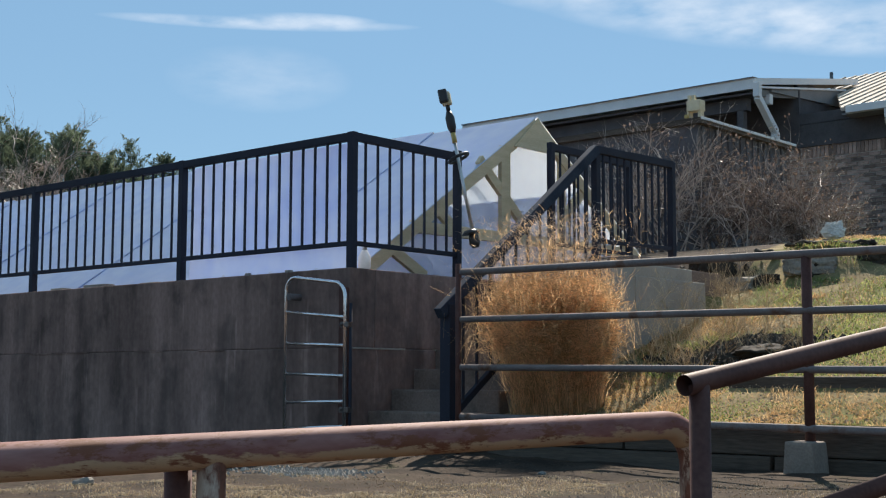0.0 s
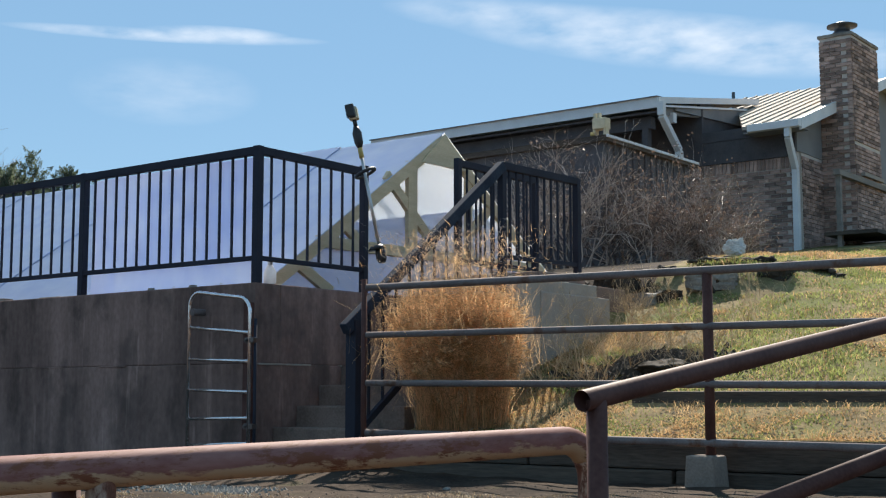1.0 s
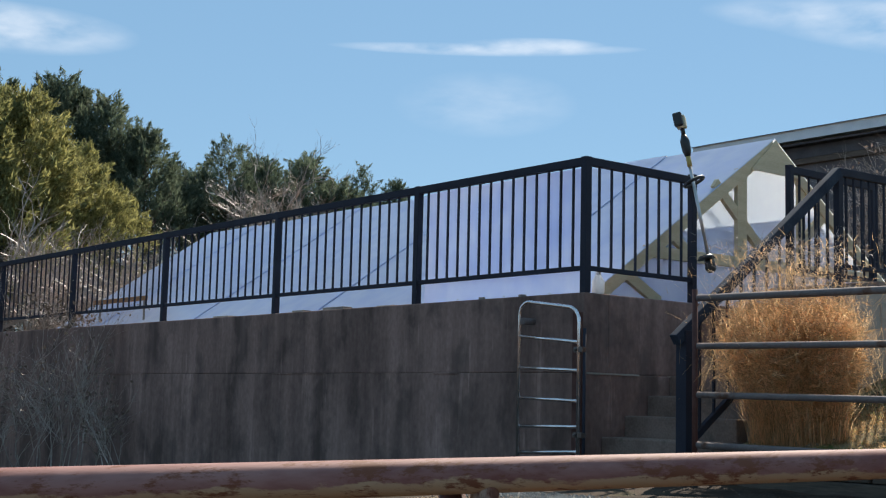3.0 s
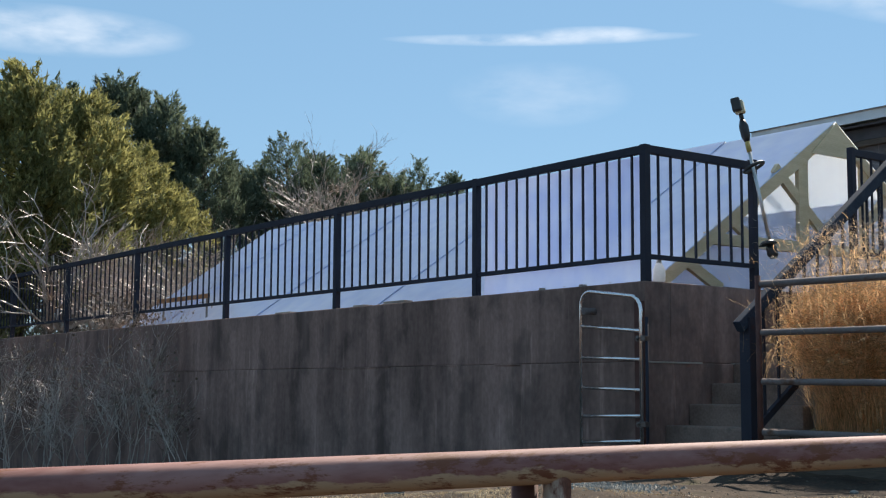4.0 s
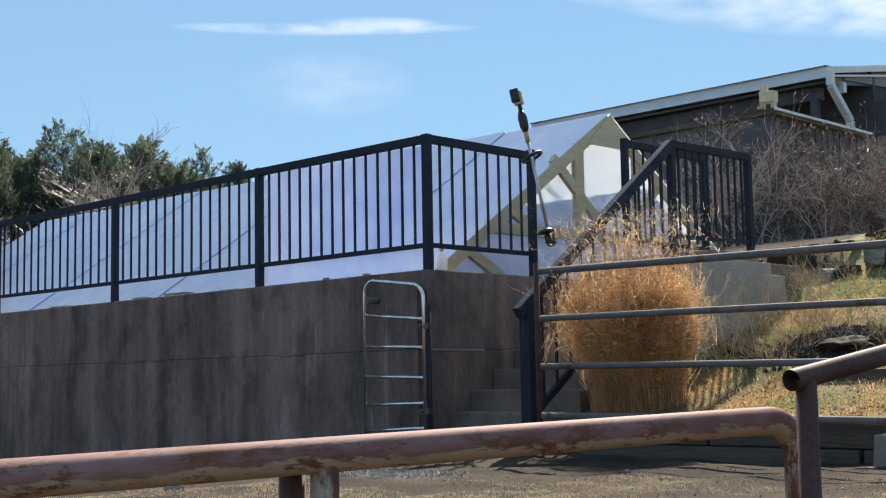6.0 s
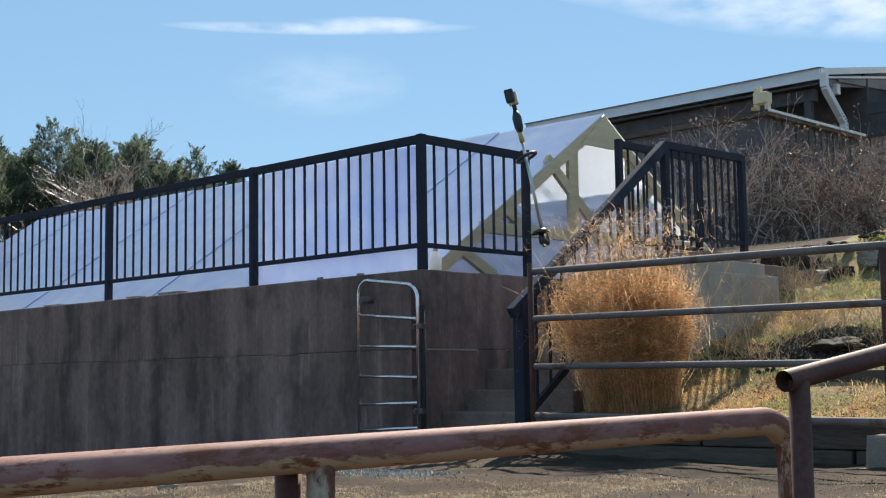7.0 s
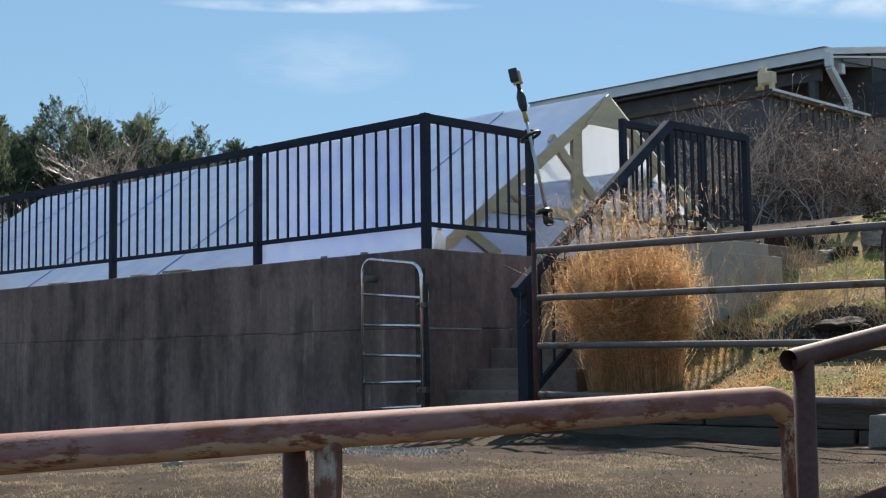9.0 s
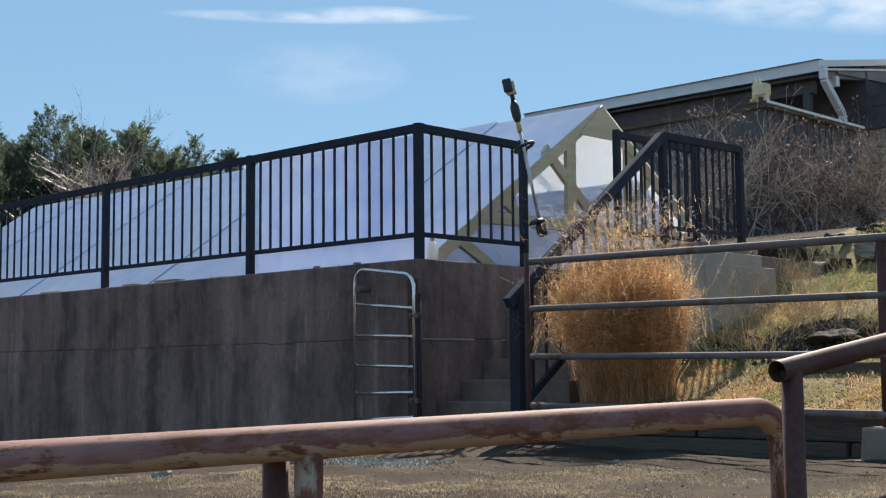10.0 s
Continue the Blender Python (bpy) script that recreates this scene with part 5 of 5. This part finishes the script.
# ---- trees ----
def juniper(at, height, width, seed, mat, label, plumes=420, low=0.12):
    """Trunk, limbs, and a crown of many ragged upright sprays."""
    rnd = random.Random(seed)
    x, y, z = at
    root = thing("juniper_tree", label, "tree", "trees behind the wall")
    bm = bmesh.new()
    tube(bm, [(x, y, z - 0.1), (x + 0.05, y, z + height * 0.4), (x, y + 0.05, z + height * 0.9)], [width * 0.06, width * 0.04, 0.015], 8)
    trunk = part("trunk", bm, BARK, root)
    lv, lf, bv, bf = [], [], [], []
    lobes = [(rnd.uniform(0, 6.28), rnd.uniform(0.15, 0.85), rnd.uniform(0.75, 1.25)) for _ in range(9)]
    tufts = [(low + (1 - low) * rnd.random() ** 0.85, rnd.uniform(0, 6.28)) for _ in range(plumes // 5)]
    for _ in range(plumes):
        f, a = rnd.choice(tufts)
        f, a = min(1.0, max(low, f + rnd.gauss(0, 0.04))), a + rnd.gauss(0, 0.15) / max(0.25, 1 - f)
        prof = math.sin(min(1.0, (1.02 - f) / 0.62) * 1.5708) ** 0.8
        bulge = 1.0
        for la, lz, ls in lobes:
            da = abs((a - la + 3.1416) % 6.2832 - 3.1416)
            bulge += (ls - 1) * math.exp(-(da / 0.6) ** 2 - ((f - lz) / 0.16) ** 2) * 1.6
        r = width * prof * bulge * (0.62 + 0.38 * rnd.random() ** 0.5)
        p = Vector((x + math.cos(a) * r, y + math.sin(a) * r, z + height * f * rnd.uniform(0.96, 1.03)))
        out = Vector((math.cos(a), math.sin(a), 0))
        grown = (out * rnd.uniform(0.2, 0.9) + Vector((0, 0, 1)) * rnd.uniform(0.3, 1.2)).normalized()
        s = width * rnd.uniform(0.13, 0.26)
        if rnd.random() < 0.16:
            c = Vector((x, y, p.z - r * 0.5))
            i = len(bv)
            for q, rad in ((c, 0.035), (p, 0.008)):
                bv += [(q.x + rad, q.y, q.z), (q.x - rad * 0.5, q.y + rad, q.z), (q.x - rad * 0.5, q.y - rad, q.z)]
            bf += [(i + k, i + (k + 1) % 3, i + 3 + (k + 1) % 3, i + 3 + k) for k in range(3)]
        for _q in range(70):
            g = rnd.random()
            c = p + grown * s * (g * 1.8 - 0.6) + Vector((rnd.gauss(0, 1), rnd.gauss(0, 1), rnd.gauss(0, 0.7))) * s * 0.42 * (1.1 - g)
            u = (grown + Vector((rnd.gauss(0, 0.5), rnd.gauss(0, 0.5), rnd.gauss(0, 0.4)))).normalized() * s * rnd.uniform(0.16, 0.34)
            w = u.cross(Vector((rnd.gauss(0, 1), rnd.gauss(0, 1), rnd.gauss(0, 1)))).normalized() * s * rnd.uniform(0.035, 0.07)
            i = len(lv)
            lv += [tuple(c - u * 0.6 - w), tuple(c - u * 0.6 + w), tuple(c + u)]
            lf.append((i, i + 1, i + 2))
    mesh_object("crown", lv, lf, mat, root)
    tagged(mesh_object("limb_mass", bv, bf, BARK, root), kind="stuff")
    return root


def seen_from_road(azimuth, distance):
    return EYE[0] - distance * math.sin(radians(azimuth)), EYE[1] + distance * math.cos(radians(azimuth))


TREES = [
    (71.6, 24.0, 4.55, 1.5, JUNIPER_OLIVE, 560), (69.3, 24.5, 4.3, 1.4, JUNIPER_OLIVE, 560), (66.9, 25.5, 3.6, 1.2, JUNIPER_OLIVE, 520), (75.0, 24.0, 4.8, 1.8, JUNIPER_OLIVE, 480),
    (67.8, 29.5, 5.75, 1.6, JUNIPER, 500), (65.9, 29.0, 5.35, 1.3, JUNIPER, 480), (64.2, 29.0, 4.75, 1.2, JUNIPER, 460), (70.5, 30.0, 5.6, 1.8, JUNIPER, 440),
    (61.9, 31.0, 4.3, 1.35, JUNIPER, 400), (60.6, 30.0, 4.9, 1.0, JUNIPER, 480), (59.2, 31.0, 4.6, 1.3, JUNIPER, 400), (57.4, 32.0, 4.9, 1.3, JUNIPER, 400),
    (55.8, 32.0, 4.4, 1.2, JUNIPER, 380), (54.7, 33.0, 4.9, 0.9, JUNIPER, 320), (53.3, 33.0, 4.6, 0.75, JUNIPER, 300), (52.2, 33.5, 4.5, 0.6, JUNIPER, 260),
]
for i, (a, d, h, w, mat, n) in enumerate(TREES):
    x, y = seen_from_road(a, d)
    olive = mat is JUNIPER_OLIVE
    juniper((x, y, ground_z(x, y) - 0.05), h + 2.3 - ground_z(x, y) + 0.1, w, 200 + i, mat,
            "olive-yellow juniper tree with ragged crown" if olive else "dark green juniper tree with ragged pointed crown", n, 0.2 if olive else 0.05)
for i, (a, d, L) in enumerate(((58.3, 28.0, 1.38), (72.8, 21.0, 1.3), (68.0, 21.0, 1.1), (70.3, 20.0, 1.3), (74.5, 20.0, 1.4), (66.0, 22.5, 0.9))):
    x, y = seen_from_road(a, d)
    bush("bare_tree" if i == 0 else "bare_shrub", (x, y, ground_z(x, y) + (1.2 if i == 0 else 0.2)), 11 if i == 0 else 7, L, 0.03, 4 if i == 0 else 3, 0.75, 300 + i, "leafless grey tree among the junipers", 0, fan=0.4, category="tree", mat=TWIG)
for i, (x, y, L) in enumerate(((-9.8, 3.0, 0.9), (-11.5, 3.6, 1.0), (-13.0, 3.2, 1.0), (-14.5, 4.2, 1.1), (-12.2, 5.5, 1.2), (-10.8, 5.2, 1.0), (-16.0, 4.0, 1.2), (-11.0, 2.2, 0.8), (-10.2, 1.5, 0.7), (-12.0, 1.6, 0.9), (-13.2, 1.4, 1.0), (-14.6, 2.0, 1.1), (-15.8, 1.6, 1.1), (-17.2, 2.4, 1.2), (-18.5, 1.8, 1.2))):
    bush("bare_shrub", gat(x, y), 16, L, 0.015, 3, 0.85, 340 + i, "grey leafless brush behind the railing", 0, fan=0.45)
tr = seen_from_road(58.3, 28.0)
bm = bmesh.new()
tube(bm, [(tr[0], tr[1], ground_z(*tr) - 0.1), (tr[0], tr[1], ground_z(*tr) + 1.35)], [0.16, 0.11], 10)
part("trunk", bm, BARK, bpy.data.objects["bare_tree"])

# ---- bricks ----
def brick_mesh(l, w, h):
    bm = bmesh.new()
    box(bm, (-l / 2, -w / 2, -h / 2), (l / 2, w / 2, h / 2), bevel=0.0)
    me = bpy.data.meshes.new("brick")
    bm.to_mesh(me)
    bm.free()
    me.materials.append(BRICK)
    return me


BL, BH, PITCH, COURSE = 0.19, 0.058, 0.203, 0.071
STRETCHER, HALF, SOLDIER = brick_mesh(BL, 0.03, BH), brick_mesh(BL / 2 - 0.006, 0.03, BH), brick_mesh(BH, 0.03, BL)
rnd = random.Random(9)


def brick_face(parent, origin, along, length, z0, z1, facing, soldier=False):
    """Courses of single bricks on a face; facing: degrees about z."""
    count = 0
    rows_n = int((z1 - z0) / COURSE)
    for r in range(rows_n):
        z = z0 + (r + 0.5) * COURSE
        u = BL / 2 + 0.004 - (PITCH / 2 if r % 2 else 0)
        while u < length + BL / 4:
            me, uu = STRETCHER, u
            if u < BL / 2:
                me, uu = HALF, BL / 4
            elif u > length - BL / 2 + 0.003:
                me, uu = HALF, length - BL / 4
            p = Vector(origin) + Vector(along) * uu
            piece("brick", me, pose(p.x, p.y, z + rnd.gauss(0, 0.0012), 0, 0, facing) @ Matrix.Translation((0, rnd.gauss(0, 0.002), 0)), parent)
            count += 1
            u += PITCH
    return count


brick_face(front_wall, (-4.2, 14.762, 0), (1, 0, 0), 2.19, 3.95, 5.42, 0)
u = 0.03
while u < 2.2:
    piece("brick", SOLDIER, pose(-4.2 + u, 14.76, 5.475, 0, 0, 0), front_wall)
    u += 0.072
brick_face(chimney, (CX0, CY0 + 0.006, 0), (1, 0, 0), CX1 - CX0, 4.1, CZ1 - 0.01, 0)
brick_face(chimney, (CX1 - 0.006, CY0 + 0.02, 0), (0, 1, 0), CY1 - CY0 - 0.04, 5.95, CZ1 - 0.01, 90)


def joined_bricks(name, parent, origin, along, length, z0, z1):
    vs, fs = [], []
    a = Vector(along)
    t = Vector((0.015 * abs(a.y), 0.015 * abs(a.x), 0))
    for r in range(int((z1 - z0) / COURSE)):
        u = 0.004 - (PITCH / 2 if r % 2 else 0)
        while u < length:
            p0, p1 = max(0.0, u), min(length, u + BL)
            if p1 - p0 > 0.03:
                i = len(vs)
                for q in (p0, p1):
                    for z in (z0 + r * COURSE + 0.006, z0 + (r + 1) * COURSE - 0.006):
                        for s in (-1, 1):
                            v = Vector(origin) + a * q + t * s
                            vs.append((v.x, v.y, z))
                fs += [(i, i + 1, i + 3, i + 2), (i + 4, i + 6, i + 7, i + 5), (i, i + 4, i + 5, i + 1), (i + 2, i + 3, i + 7, i + 6), (i, i + 2, i + 6, i + 4), (i + 1, i + 5, i + 7, i + 3)]
            u += PITCH
    ob = mesh_object(name, vs, fs, BRICK_REST, parent)
    ob["kind"] = "stuff"
    return ob


joined_bricks("far_bricks", chimney, (CX1 - 0.006, CY0 + 0.02, 0), (0, 1, 0), CY1 - CY0 - 0.04, 3.9, 5.95)
joined_bricks("side_bricks", side_wall, (-1.98, 14.96, 0), (0, 1, 0), 7.0, 3.9, 5.64)
